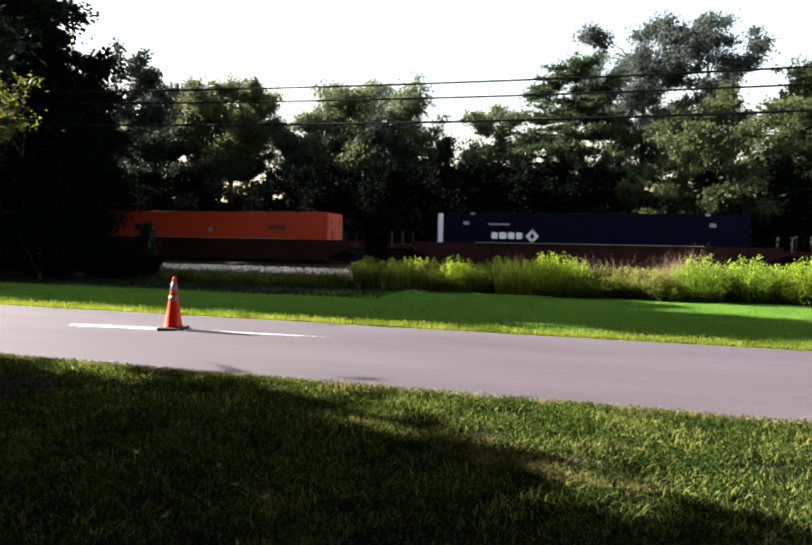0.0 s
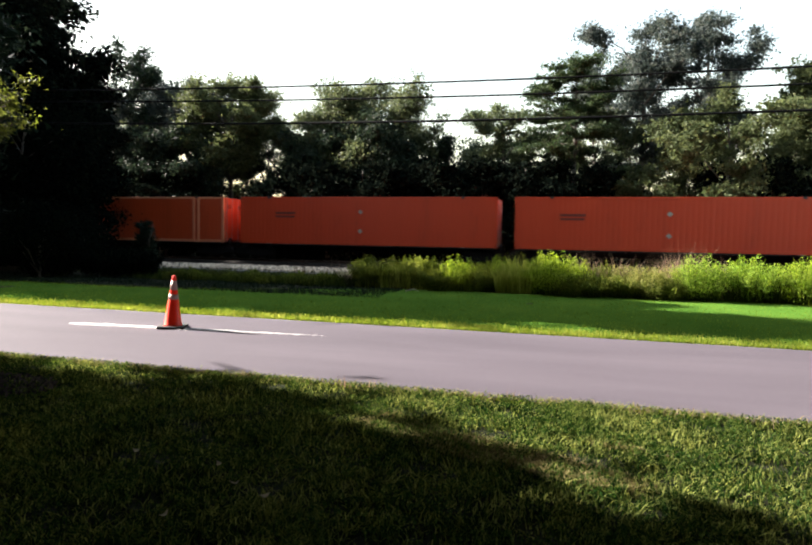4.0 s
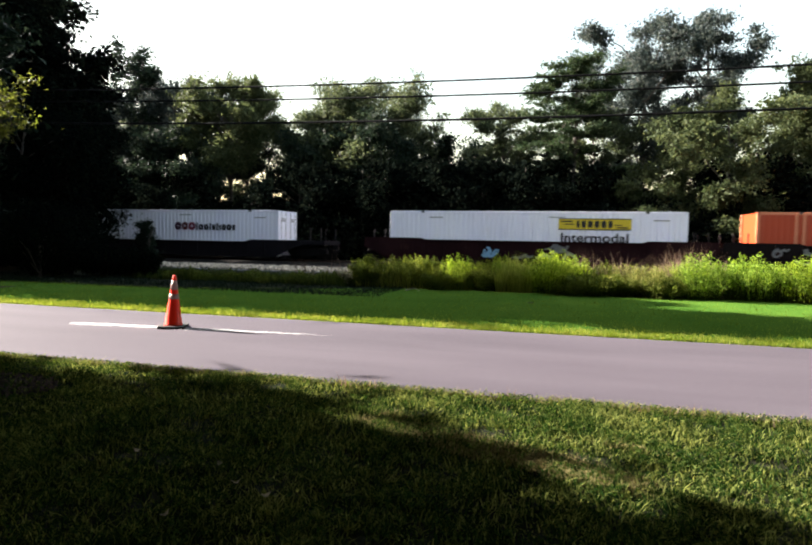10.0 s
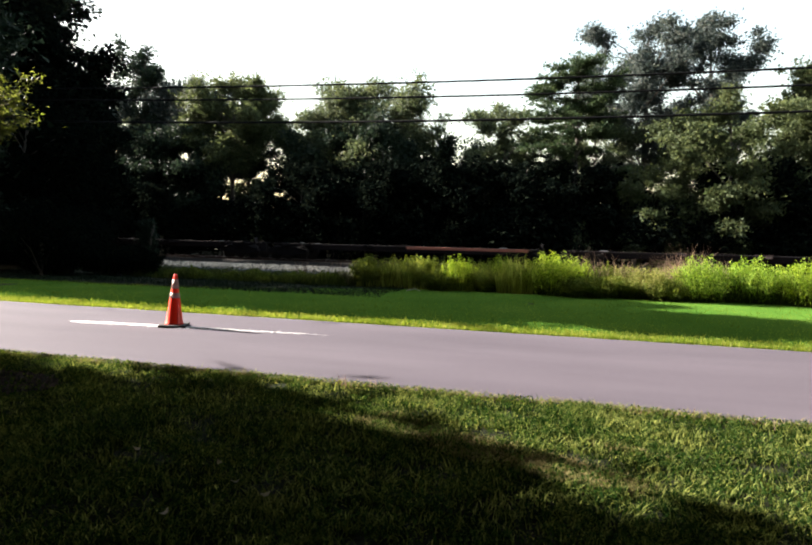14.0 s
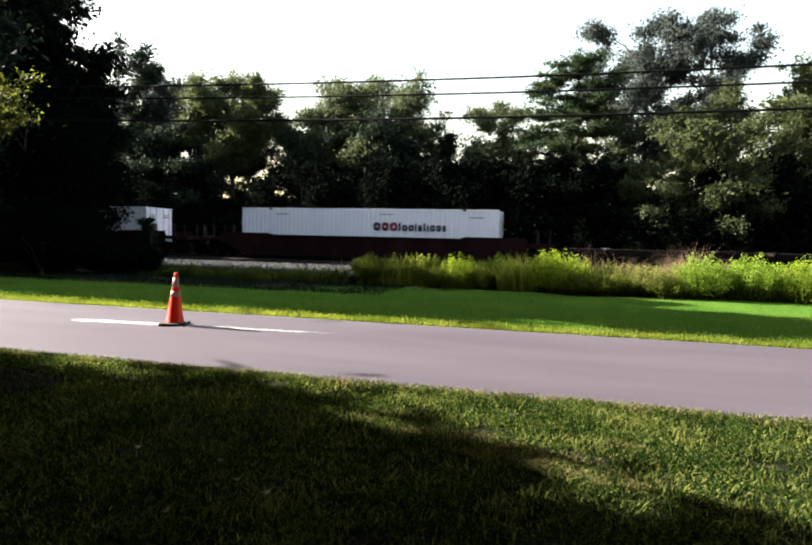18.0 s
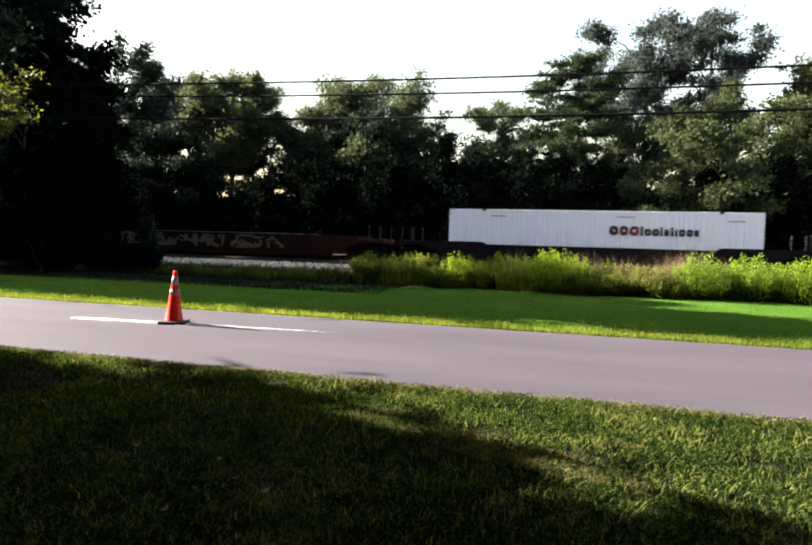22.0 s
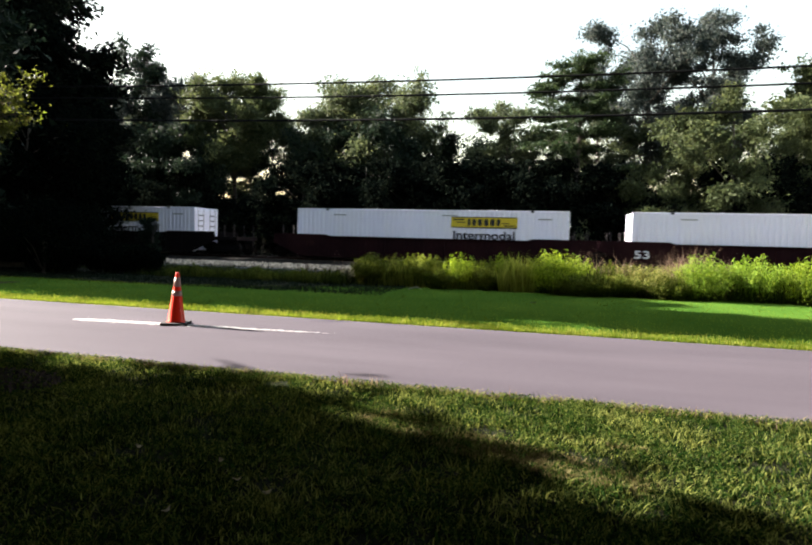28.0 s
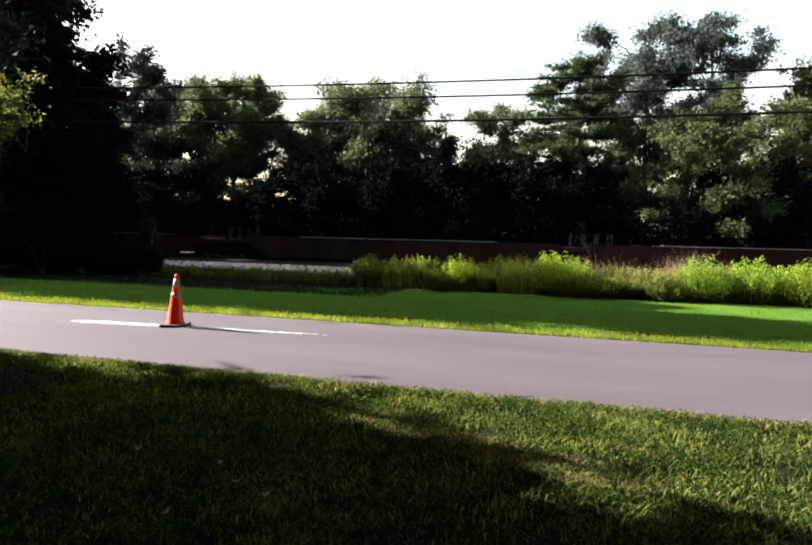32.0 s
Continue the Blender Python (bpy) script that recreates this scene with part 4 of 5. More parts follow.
def graffiti(wagon, seed, material, x0, x1, label, low=0.4, high=1.32):
    """Wandering spray-painted strokes of uneven width on the side wall; no letters."""
    rng = random.Random(seed)
    x, layer = x0, 0
    while x < x1:
        for _ in range(rng.choice((1, 2, 2, 3))):
            n, w = rng.randint(5, 9), rng.uniform(0.05, 0.12)
            p, an = Vector((x + rng.uniform(-0.2, 0.3), 0, rng.uniform(low + 0.1, high - 0.1))), rng.uniform(0, 6.28)
            turn, step = rng.uniform(-0.9, 0.9), rng.uniform(0.12, 0.2)
            left, right = [], []
            for k in range(n + 1):
                side = Vector((-math.sin(an), 0, math.cos(an))) * w * (0.35 + 0.65 * math.sin(math.pi * (k + 0.6) / (n + 1.2)))
                left.append((p + side).copy())
                right.append((p - side).copy())
                p = p + Vector((math.cos(an), 0, math.sin(an))) * step
                if not low + 0.08 < p.z < high - 0.08:
                    an = -an
                    p.z = min(high - 0.08, max(low + 0.08, p.z))
                an += turn + rng.uniform(-0.25, 0.25)
            layer = (layer + 1) % 6
            y = -1.493 - 0.003 * layer
            bm = bmesh.new()
            for a in range(n):
                vs = [bm.verts.new((q.x, y, min(high, max(low, q.z)))) for q in (left[a], left[a + 1], right[a + 1], right[a])]
                bm.faces.new(vs)
            bmesh.ops.remove_doubles(bm, verts=bm.verts[:], dist=0.0005)
            part("spray_paint", bm, material, wagon, label)
        x += rng.uniform(0.3, 0.75)


# Each load: style, its left end along the train, lift of its floor above the rail.
WELL, DECK = 0.17, 1.02
LOADS = [("umax", 420.8, WELL), ("orange_r", 397.76, WELL), ("csx_b", 378.03, WELL), ("csx", 358.4, WELL), ("jbh_old", 337.67, DECK), ("orange", 319.12, DECK), ("orange", 301.99, DECK), ("orange_p", 284.63, DECK),
         ("xpo", 189.35, WELL), ("orange_p", 170.4, WELL), ("jbh", 151.07, WELL), ("xpo", 127.68, WELL),
         ("xpo", -72.6, WELL), ("xpo", -95.88, WELL), ("xpo", -119.53, WELL), ("xpo", -142.88, WELL), ("xpo", -166.51, WELL),
         ("orange_f", -212.9, WELL), ("orange", -236.08, WELL), ("orange_f", -255.49, WELL), ("orange", -275.02, WELL), ("jbh", -298.3, WELL), ("jbh", -317.2, WELL), ("jbh", -336.56, WELL), ("jbh", -360.01, WELL), ("orange_c", -383.54, WELL)]
SHORT = {397.76, 378.03, 358.4, 189.35, 170.4, 151.07, -236.08, -255.49, -275.02, -298.3, -317.2, -336.56}
NAVY_UNDER = {127.68, -119.53, -142.88, -166.51}
MAROON_UNDER = {151.07, -72.6, -95.88, -317.2, -336.56, -383.54}
TRAIN = []          # (thing, place along the train, height)
masters = {}


def wagon_for(kind):
    if kind in masters:
        return copy_thing(masters[kind], pose(0, 0, 0))
    if kind in ("spine", "red_spine"):
        w = spine_wagon(kind == "red_spine")
    else:
        long, steel = kind
        w = well_wagon("well_wagon", 22.3 if long else 18.7, steel, {RUST.name: "rusty brown low well wagon with ribbed side walls", SOOT.name: "sooty black low well wagon", MAROON.name: "dark maroon low well wagon with stepped sides", NAVY_SILL.name: "dull blue-black low well wagon"}[steel.name])
    masters[kind] = w
    return w


boxes, under = {}, {}
for style, left, lift in LOADS:
    if style in boxes:
        c = copy_thing(boxes[style], pose(0, 0, 0))
    else:
        c = boxes[style] = container(style, 1, pose(0, 0, 0))
    TRAIN.append((c, left + CL / 2, lift))
    if lift == DECK:
        TRAIN.append((wagon_for("spine"), left + CL / 2, 0))
        continue
    steel = NAVY_SILL if left in NAVY_UNDER else MAROON if left in MAROON_UNDER else SOOT if style in ("jbh", "orange_c", "xpo") or left in (170.4, -212.9) else RUST
    TRAIN.append((wagon_for((left not in SHORT, steel)), left + CL / 2, 0))
    under[left] = TRAIN[-1][0]
for c, long in ((-181.6, True), (-397.5, False), (-417.2, False), (-437.9, True), (-460.3, True)):
    TRAIN.append((wagon_for((long, RUST)), c, 0))
    under[c] = TRAIN[-1][0]
for k in range(3):
    TRAIN.append((wagon_for("spine"), 258.3 - 19.7 * k, 0))
for k in range(10):
    TRAIN.append((wagon_for("red_spine" if k in (1, 4) else "spine"), 115.7 - 17.8 * k, 0))
TRAIN.append((tank_wagon(), 276.0, 0))
graffiti(under[170.4], 3, M_GRAF, -7.0, 7.5, "large pale spray-painted shapes")
graffiti(under[189.35], 8, M_GRAF, 0.0, 4.2, "grey spray-painted shapes")
graffiti(under[151.07], 5, M_GRAFB, -2.6, -1.8, "light blue spray-painted patch")
graffiti(under[151.07], 6, M_GRAF, 0.4, 2.4, "grey spray-painted shapes")
graffiti(under[-212.9], 12, M_GRAF, -4.0, 5.5, "pale spray-painted shapes")
graffiti(under[-181.6], 21, M_GRAFY, -1.5, 4.5, "tan spray-painted shapes")
graffiti(under[-181.6], 22, M_GRAF, -7.5, -2.2, "pale spray-painted shapes")
lettering("53", 0.4, 0.75, -7.9, 0.62, -1.496, M_LOGO_W, under[-317.2])
for ob, c, lift in TRAIN:
    ob.matrix_world = pose(c - 427.25, TRACK_Y, RAIL_Z + lift)

# ---- roadside things ----


def traffic_cone(m):
    t = thing("traffic_cone", m, "tall orange traffic cone with grey reflective bands on the lane", "traffic cone")
    b = bmesh.new()
    add_box(b, -0.21, 0.21, -0.21, 0.21, 0.0, 0.045, 0.012)
    part("base", b, RUBBER, t, "black rubber base plate")
    H = 0.875

    def ring(z, grow=0.0, n=28):
        r = 0.142 + (0.026 - 0.142) * (z - 0.035) / (H - 0.035) + grow
        return [(r * math.cos(k * 2 * math.pi / n), r * math.sin(k * 2 * math.pi / n), z) for k in range(n)]

    bm = add_ring(bmesh.new(), [ring(0.04, 0.012), ring(0.065, 0.004), ring(0.075), ring(0.5), ring(0.83), ring(0.86, 0.002), ring(H, -0.008)])
    part("cone_body", bm, CONE_OR, t, "orange vinyl body", smooth=True)
    for z0, z1 in ((0.48, 0.565), (0.635, 0.79)):
        part("reflective_band", add_ring(bmesh.new(), [ring(z0, 0.001), ring(z0, 0.003), ring(z1, 0.003), ring(z1, 0.001)], cap=False), CONE_REF, t, "grey reflective band", smooth=True)
    return t


traffic_cone(pose(-6.1, 8.2, 0.0, 0.6, 1.6, 24))

# white streak that thins out along the lane, with small flecks at its edges
def streak(z, wide, x0, n, seed):
    bm = bmesh.new()
    top, bot = [], []
    for i in range(n):
        x = x0 + i * 0.045
        u = i / (n - 1)
        w = wide * min(1, (i + 0.6) / 8) ** 0.5 * (1 - u) ** 0.85 + 0.003
        yc = 7.98 + 0.3 * u
        top.append(bm.verts.new((x, yc + w + 0.02 * noise.noise((x * 4, seed, 0)) * w / wide, z)))
        bot.append(bm.verts.new((x, yc - w + 0.02 * noise.noise((x * 4, seed + 9, 0)) * w / wide, z)))
    for i in range(n - 1):
        bm.faces.new((bot[i], bot[i + 1], top[i + 1], top[i]))
    return bm


def flecks(seed, n):
    """Small flat white chips, thick along the middle of the streak and few towards its edge and far end."""
    rng = np.random.default_rng(seed)
    u = rng.beta(1.0, 2.4, n)
    x = -7.95 + 4.7 * u
    y = 7.98 + 0.36 * u + rng.normal(size=n) * 0.06 * (1 - 0.55 * u) * np.minimum(1, (u + 0.02) * 14)
    lx, ly = rng.uniform(0.015, 0.05, n), rng.uniform(0.005, 0.014, n)
    v = np.stack([np.stack([x + a * lx, y + b * ly, np.full(n, 0.006) + 0.001 * a], 1) for a, b in ((-1, 0), (0, -1), (1, 0), (0, 1))], 1)
    return v.reshape(-1, 3), np.arange(4 * n).reshape(n, 4)


mark = part("lane_streak", streak(0.008, 0.055, -7.8, 62, 0), STREAK_WHITE, None)
tagged(mark, "white streak on the grey asphalt", "road marking", kind="structure")
v, f = flecks(91, 3400)
stuff("pale_flecks", v, f, STREAK_WHITE, "small white flecks round the streak", "paint flecks")


def cable(name, pts, r, label):
    """A sagging overhead cable through three points."""
    (x0, z0), (x1, z1), (x2, z2) = pts
    co = np.polyfit((x0, x1, x2), (z0, z1, z2), 2)
    bm = bmesh.new()
    rings = []
    for i in range(81):
        x = -32 + i * 0.7
        z = np.polyval(co, x)
        rings.append([(x, 18.5 + r * math.cos(k * math.pi / 3), z + r * math.sin(k * math.pi / 3)) for k in range(6)])
    add_ring(bm, rings)
    return tagged(part(name, bm, WIRE, None), label, "cable", "overhead cables")


cable("overhead_cable", ((-19.0, 7.17), (-6.4, 6.79), (4.7, 6.66)), 0.03, "black overhead cable above the verge")
cable("overhead_cable", ((-19.0, 6.73), (-6.4, 6.32), (4.7, 6.18)), 0.03, "black overhead cable above the verge")
cable("overhead_cable", ((-20.5, 5.96), (-6.4, 5.53), (4.7, 5.44)), 0.038, "thick black overhead cable above the verge")


def utility_pole(x):
    t = thing("utility_pole", pose(x, 18.5, -0.05), "weathered wooden utility pole carrying three cables", "utility pole", "utility poles")
    part("pole", add_tube(bmesh.new(), (0, 0, 0), (0, 0, 9.3), 0.16, 0.11, 12), BARK, t)
    part("cross_arm", box(-0.06, 0.06, -0.9, 0.9, 7.6, 7.72, 0.01), SLEEPER, t)
    return t


for x in (-32, 24):
    utility_pole(x)

# ---- trees ----
R = random.Random(4)


def at(x, y, rz=0.0):
    return pose(x, y, -0.05, 0, 0, rz)


# woods behind the railway
A = tree("tall", 21, at(-37.4, 45.5), "slender loose-crowned tree behind the railway", LEAF_DARK, 21.2, 4.0, 0.42, 760, 26, 0.15, 0.36, core=False)
B = tree("broad", 22, at(-33.5, 47), "grey-green broad tree in the wood behind the railway", LEAF_GREY, 18.4, 4.6, 0.28, 1500, 26, 0.135, 0.36, nb=18)
C = tree("broad", 23, at(-27.8, 45), "broad tree with sunlit yellowish crown behind the railway", LEAF_SUN, 17.2, 5.3, 0.5, 2700, 26, 0.135, 0.36, nb=20, fork=7)
D = tree("broad", 24, at(-15.2, 46), "large round-crowned tree behind the railway", LEAF_MID, 15.9, 5.8, 0.28, 2800, 26, 0.135, 0.38, nb=22, fork=7)
E_ = tree("broad", 25, at(-9.2, 49), "dark lower tree behind the railway", LEAF_DARK, 11.2, 4.0, 0.1, 1100, 26, 0.16, 0.4)
tree("pads", 26, at(1.0, 42.5), "pine with level branch pads and a bare dark trunk", LEAF_PINE, 16.6, 4.4, 0.42, 1500, 30, 0.115, 0.3, core=False, fork=9)
tree("broad", 27, at(6.3, 48.5), "tall grey-green pine behind the railway", LEAF_GREY, 21.4, 4.8, 0.4, 2100, 26, 0.13, 0.36, nb=18, core=False)
tree("broad", 28, at(10.9, 49), "tall grey-green pine with thin crown", LEAF_GREY, 20.8, 4.3, 0.4, 1800, 26, 0.13, 0.36, nb=16, core=False)
Hh = tree("broad", 29, at(10.2, 40), "dense leafy tree with light green crown beside the railway", LEAF_SUN, 12.2, 4.4, 0.14, 1800, 26, 0.12, 0.32, nb=20, fork=7)
tree("broad", 34, at(6.4, 40.6), "lower light green tree beside the railway", LEAF_SUN, 7.4, 2.9, 0.06, 560, 26, 0.12, 0.28)
E2 = tree("broad", 30, at(-4.2, 44.5), "light green leafy tree beside the pine", LEAF_MID, 13.8, 3.4, 0.3, 1000, 26, 0.12, 0.32)
tree("broad", 37, at(-30.4, 49.2), "rounded grey-green tree behind the sunlit crown", LEAF_GREY, 17.0, 3.1, 0.5, 1500, 26, 0.135, 0.36, nb=16, fork=7)
tree("tall", 38, at(-26.4, 49.0), "thin loose tree in a gap of the wood", LEAF_DARK, 12.0, 2.3, 0.3, 210, 22, 0.12, 0.3, core=False)
for src, x, y, rz, label in ((D, -19.2, 50.0, 70, ""), (E2, 2.7, 46.5, 70, ""), (B, -41.5, 44, 40, ""), (D, -44.5, 52, 130, ""), (E_, -4.8, 51, 60, ""), 
                             (Hh, 16.5, 42, 100, ""), (C, 19.5, 47, 10, ""), (D, 27.0, 46, 222, ""), (B, 24.0, 52, 80, ""), (E_, -34.0, 42.5, 310, ""), (E_, -30.6, 41.8, 20, ""),
                             (E_, -12.8, 42.5, 150, ""), (E_, -18.2, 44.0, 200, ""), (E2, -29.5, 50.5, 75, ""), (E2, -22.4, 50.8, 190, ""), (E_, -40.0, 41.0, 95, ""), (D, -52, 47, 12, ""), (E_, -16.6, 53, 222, ""), (Hh, 22.0, 39.5, 10, "")):
    copy_thing(src, at(x, y, rz))

# Near-black leaf colour puts the wood's shade on its front trees.
K = tree("broad", 33, at(-19.0, 40.2), "low tree at the front of the wood, deep shade in its leaf colour", LEAF_SHADE, 8.0, 3.3, 0.02, 620, 24, 0.17, 0.36, nb=20)
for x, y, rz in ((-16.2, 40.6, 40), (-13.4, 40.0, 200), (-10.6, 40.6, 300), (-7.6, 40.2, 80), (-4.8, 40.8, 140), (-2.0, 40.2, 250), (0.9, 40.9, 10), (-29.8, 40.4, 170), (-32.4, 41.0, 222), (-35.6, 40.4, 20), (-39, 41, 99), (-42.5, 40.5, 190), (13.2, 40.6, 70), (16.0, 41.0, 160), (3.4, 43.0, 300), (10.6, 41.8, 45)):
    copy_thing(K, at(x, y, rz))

# small sprigs at the wood's edge; the pale ones imitate sunlit leaf glints by colour
Q1 = shrub(36, at(-7.0, 39.2), "thin green bush at the edge of the wood", LEAF_MID, 1.3, 3.4, 26, 16, 0.12, "undergrowth_bush", "bush", "undergrowth")
for x, y, rz in ((-2.4, 39.0, 40), (1.6, 39.3, 130), (5.0, 38.9, 260), (-21.6, 39.3, 310), (-14.5, 39.2, 90)):
    copy_thing(Q1, at(x, y, rz))
P1 = shrub(35, at(-29.9, 38.6), "pale sprig standing for a sunlit leaf glint", LEAF_PALE, 0.28, 1.6, 16, 12, 0.07, "sapling", "sapling", "sprigs at the wood's edge")
for x, y, rz in ((-21.3, 38.8, 60), (-3.2, 38.7, 120), (-0.6, 38.9, 200), (-16.0, 39.0, 20), (2.2, 38.8, 250)):
    copy_thing(P1, at(x, y, rz))

# low dark undergrowth at the wood's edge; its near-black leaf colour carries the shade
U = shrub(31, at(-30, 39.5), "dark undergrowth at the edge of the wood", LEAF_SHADE, 2.6, 4.4, 190, 26, 0.165, "undergrowth_bush", "bush", "undergrowth")
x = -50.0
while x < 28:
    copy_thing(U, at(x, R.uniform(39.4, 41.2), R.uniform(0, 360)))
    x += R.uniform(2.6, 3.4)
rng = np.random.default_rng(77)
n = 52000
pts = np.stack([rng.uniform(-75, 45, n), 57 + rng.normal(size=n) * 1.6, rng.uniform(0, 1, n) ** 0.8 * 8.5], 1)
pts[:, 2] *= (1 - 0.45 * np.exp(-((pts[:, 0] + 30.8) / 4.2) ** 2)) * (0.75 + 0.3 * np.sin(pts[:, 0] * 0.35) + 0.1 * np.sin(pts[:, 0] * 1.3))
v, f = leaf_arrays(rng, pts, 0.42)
# One sheet of near-black leaves stands in for the unlit depth of the wood.
stuff("far_woods", v, f, LEAF_SHADE, "dark depth of the wood behind the first trees", "woods")

# big dark trees beside the lawn; oaks and shrubs have shade in their leaf colour
L1 = tree("broad", 41, at(-33.5, 27.2), "tall dark oak in front of the railway", LEAF_SHADE, 20.6, 6.0, 0.06, 2600, 30, 0.2, 0.42, nb=30, fork=7)
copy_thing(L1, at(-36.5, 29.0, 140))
L2 = tree("broad", 49, at(-29.0, 26.8), "dark leafy tree beside the tall oak", LEAF_SHADE, 14.6, 4.0, 0.06, 1900, 28, 0.18, 0.4, nb=24, fork=7)
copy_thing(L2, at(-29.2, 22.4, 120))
L3 = dense_tree("broad", 42, at(-25.6, 22.7), "dark leafy tree at the edge of the lawn", LEAF_SHADE, 8.6, 3.6, 0.04, 1000, 26, 0.12, 0.26, nb=20)
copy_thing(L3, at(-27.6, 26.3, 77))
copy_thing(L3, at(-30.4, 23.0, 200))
# Mostly out of view at left, placed so that their shadows cross the lawn.
T_ = dense_tree("broad", 43, at(-25.6, 15.9), "broad dark tree shading the lawn", LEAF_DARK, 12.7, 3.6, 0.1, 700, 24, 0.2, 0.34, nb=24)
copy_thing(T_, at(-22.9, 15.4, 110))
dense_tree("tall", 47, at(-23.0, 14.5), "unseen narrow tree added to shade the lawn", LEAF_DARK, 15.4, 1.7, 0.3, 700, 22, 0.26, 0.3, nb=20, core=False)
dense_tree("tall", 59, at(-24.0, 18.3), "unseen narrow tree added to shade the lawn's far side", LEAF_DARK, 14.2, 1.35, 0.3, 650, 22, 0.24, 0.3, nb=20, core=False)
copy_thing(T_, at(-30.0, 17.0, 30))
# These shrubs also carry their shade in the near-black leaf colour.
S1 = shrub(44, at(-19.5, 18.2), "dark shrub under the trees beside the lawn", LEAF_SHADE, 1.9, 2.6, 230, 26, 0.08, "shrub", "shrub", "shrubs under the trees")
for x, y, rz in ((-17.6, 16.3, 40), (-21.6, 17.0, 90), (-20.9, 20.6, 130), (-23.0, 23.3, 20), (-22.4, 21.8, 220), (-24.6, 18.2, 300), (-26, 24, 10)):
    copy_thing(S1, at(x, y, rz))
S2 = weed_bush(48, at(-18.9, 21.6), "low dark shrub before the ballast", LEAF_SHADE, 0.95, 1.15, 90, 44, 0.06, "shrubs under the trees")
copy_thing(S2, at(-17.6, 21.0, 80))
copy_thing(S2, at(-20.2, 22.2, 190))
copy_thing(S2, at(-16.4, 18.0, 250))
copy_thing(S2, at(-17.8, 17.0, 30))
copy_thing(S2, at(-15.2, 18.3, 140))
tree("tall", 46, at(-18.9, 23.4), "thin dark sapling in front of the railway", LEAF_DARK, 2.5, 0.62, 0.12, 420, 24, 0.05, 0.13, "sapling", "tree", "saplings", core=False)
tree("tall", 45, at(-6.15, 4.3), "young tree with sunlit yellow-green leaves beside the lane", LEAF_LIME, 3.38, 0.72, 0.77, 360, 18, 0.023, 0.06, lean=(0.62, 0), core=False)

# unseen trees added on this side of the lane to shade the foreground
N1 = dense_tree("broad", 51, at(-17.0, 0.9), "unseen leafy oak added to block light", LEAF_DARK, 9.6, 3.9, 0.15, 420, 22, 0.3, 0.36, group="trees on the near side", core=False)
copy_thing(N1, at(-14.0, -3.6, 60))
copy_thing(N1, at(-21.0, 2.9, 200))
copy_thing(N1, at(-9.5, -7.0, 100))
copy_thing(N1, at(-22.0, -2.0, 10))
# Overhead crowns out of view, added to cut skylight on the near lawn.
N2 = dense_tree("broad", 52, at(-1.6, -2.6), "unseen oak canopy that blocks sky over the near lawn", LEAF_DARK, 16.5, 9.5, 0.72, 3600, 22, 0.9, 0.6, group="trees on the near side", lean=(0, 4.5), nb=34, core=False)
copy_thing(N2, at(-8.5, -10.0, 20))
dense_tree("broad", 57, at(0.6, -2.2), "unseen low canopy that blocks sky over the near lawn", LEAF_DARK, 11.6, 7.2, 0.7, 2600, 22, 0.8, 0.55, group="trees on the near side", lean=(-0.6, 4.2), nb=30, core=False)
dense_tree("tall", 55, at(-13.0, 3.15), "unseen slim tree added to shade the near lawn", LEAF_DARK, 9.4, 1.3, 0.25, 260, 22, 0.24, 0.26, group="trees on the near side", nb=20)
M1 = dense_tree("tall", 56, at(-17.0, 4.72), "unseen slim tree added to shade the lane's edge", LEAF_DARK, 7.4, 1.35, 0.4, 200, 22, 0.22, 0.26, group="trees on the near side", nb=20)
copy_thing(M1, at(-18.8, 4.6, 70))
dense_tree("broad", 54, at(5.0, -3.4), "unseen high canopy that blocks sky over the lane", LEAF_DARK, 15.5, 8.6, 0.74, 3200, 22, 0.9, 0.6, group="trees on the near side", lean=(-3.6, 10.0), nb=34, core=False)
dense_tree("broad", 58, at(6.2, 1.0), "unseen low crown that blocks sky beside the lane", LEAF_DARK, 11.4, 6.2, 0.78, 2200, 22, 0.75, 0.5, group="trees on the near side", lean=(-4.6, 3.0), nb=30, core=False)
copy_thing(N1, at(-7.5, -4.6, 250))
copy_thing(N1, at(-13.0, -1.6, 33))
copy_thing(N1, at(8.5, 2.0, 90))
for x, y, rz in ((10.5, 6.5, 140), (13.5, -1.0, 20), (14.5, 9.5, 230), (0.8, -9.0, 70), (6.5, -9.5, 310), (-6.0, -8.0, 190)):
    copy_thing(N1, at(x, y, rz))
copy_thing(N1, at(9.5, -4.0, 190))
copy_thing(N1, at(3.5, -6.5, 290))
copy_thing(N1, at(-2.5, -9.5, 160))

# Added trees outside the view that hold back low sky light.
W1 = dense_tree("broad", 53, at(-70, -20), "added tree behind the camera that blocks low sky", LEAF_DARK, 11.0, 5.2, 0.1, 300, 22, 0.6, 0.5, group="trees on the near side", nb=22, core=False)
for i in range(15):
    copy_thing(W1, at(-62 + i * 8.6 + R.uniform(-1.5, 1.5), R.uniform(-24, -17), R.uniform(0, 360)))
for x, y in ((34, -6), (38, -14), (33, 13), (40, 22), (44, 4), (36, 28)):
    copy_thing(N1, at(x, y, x * 40))

# ---- bushes and weeds along the railway ----
B1 = weed_bush(61, at(-3.0, 18.4), "bright green leafy bush at the edge of the lawn", LEAF_BUSH, 0.62, 1.22, 80, 40)
B2 = weed_bush(62, at(0.0, 18.3), "large bright green bush with upright leafy stems", LEAF_BUSH, 0.9, 1.4, 130, 44)
B3 = weed_bush(63, at(-1.25, 18.4), "narrow yellow-green bush of upright stems", LEAF_YELLOW, 0.42, 1.15, 50, 40)
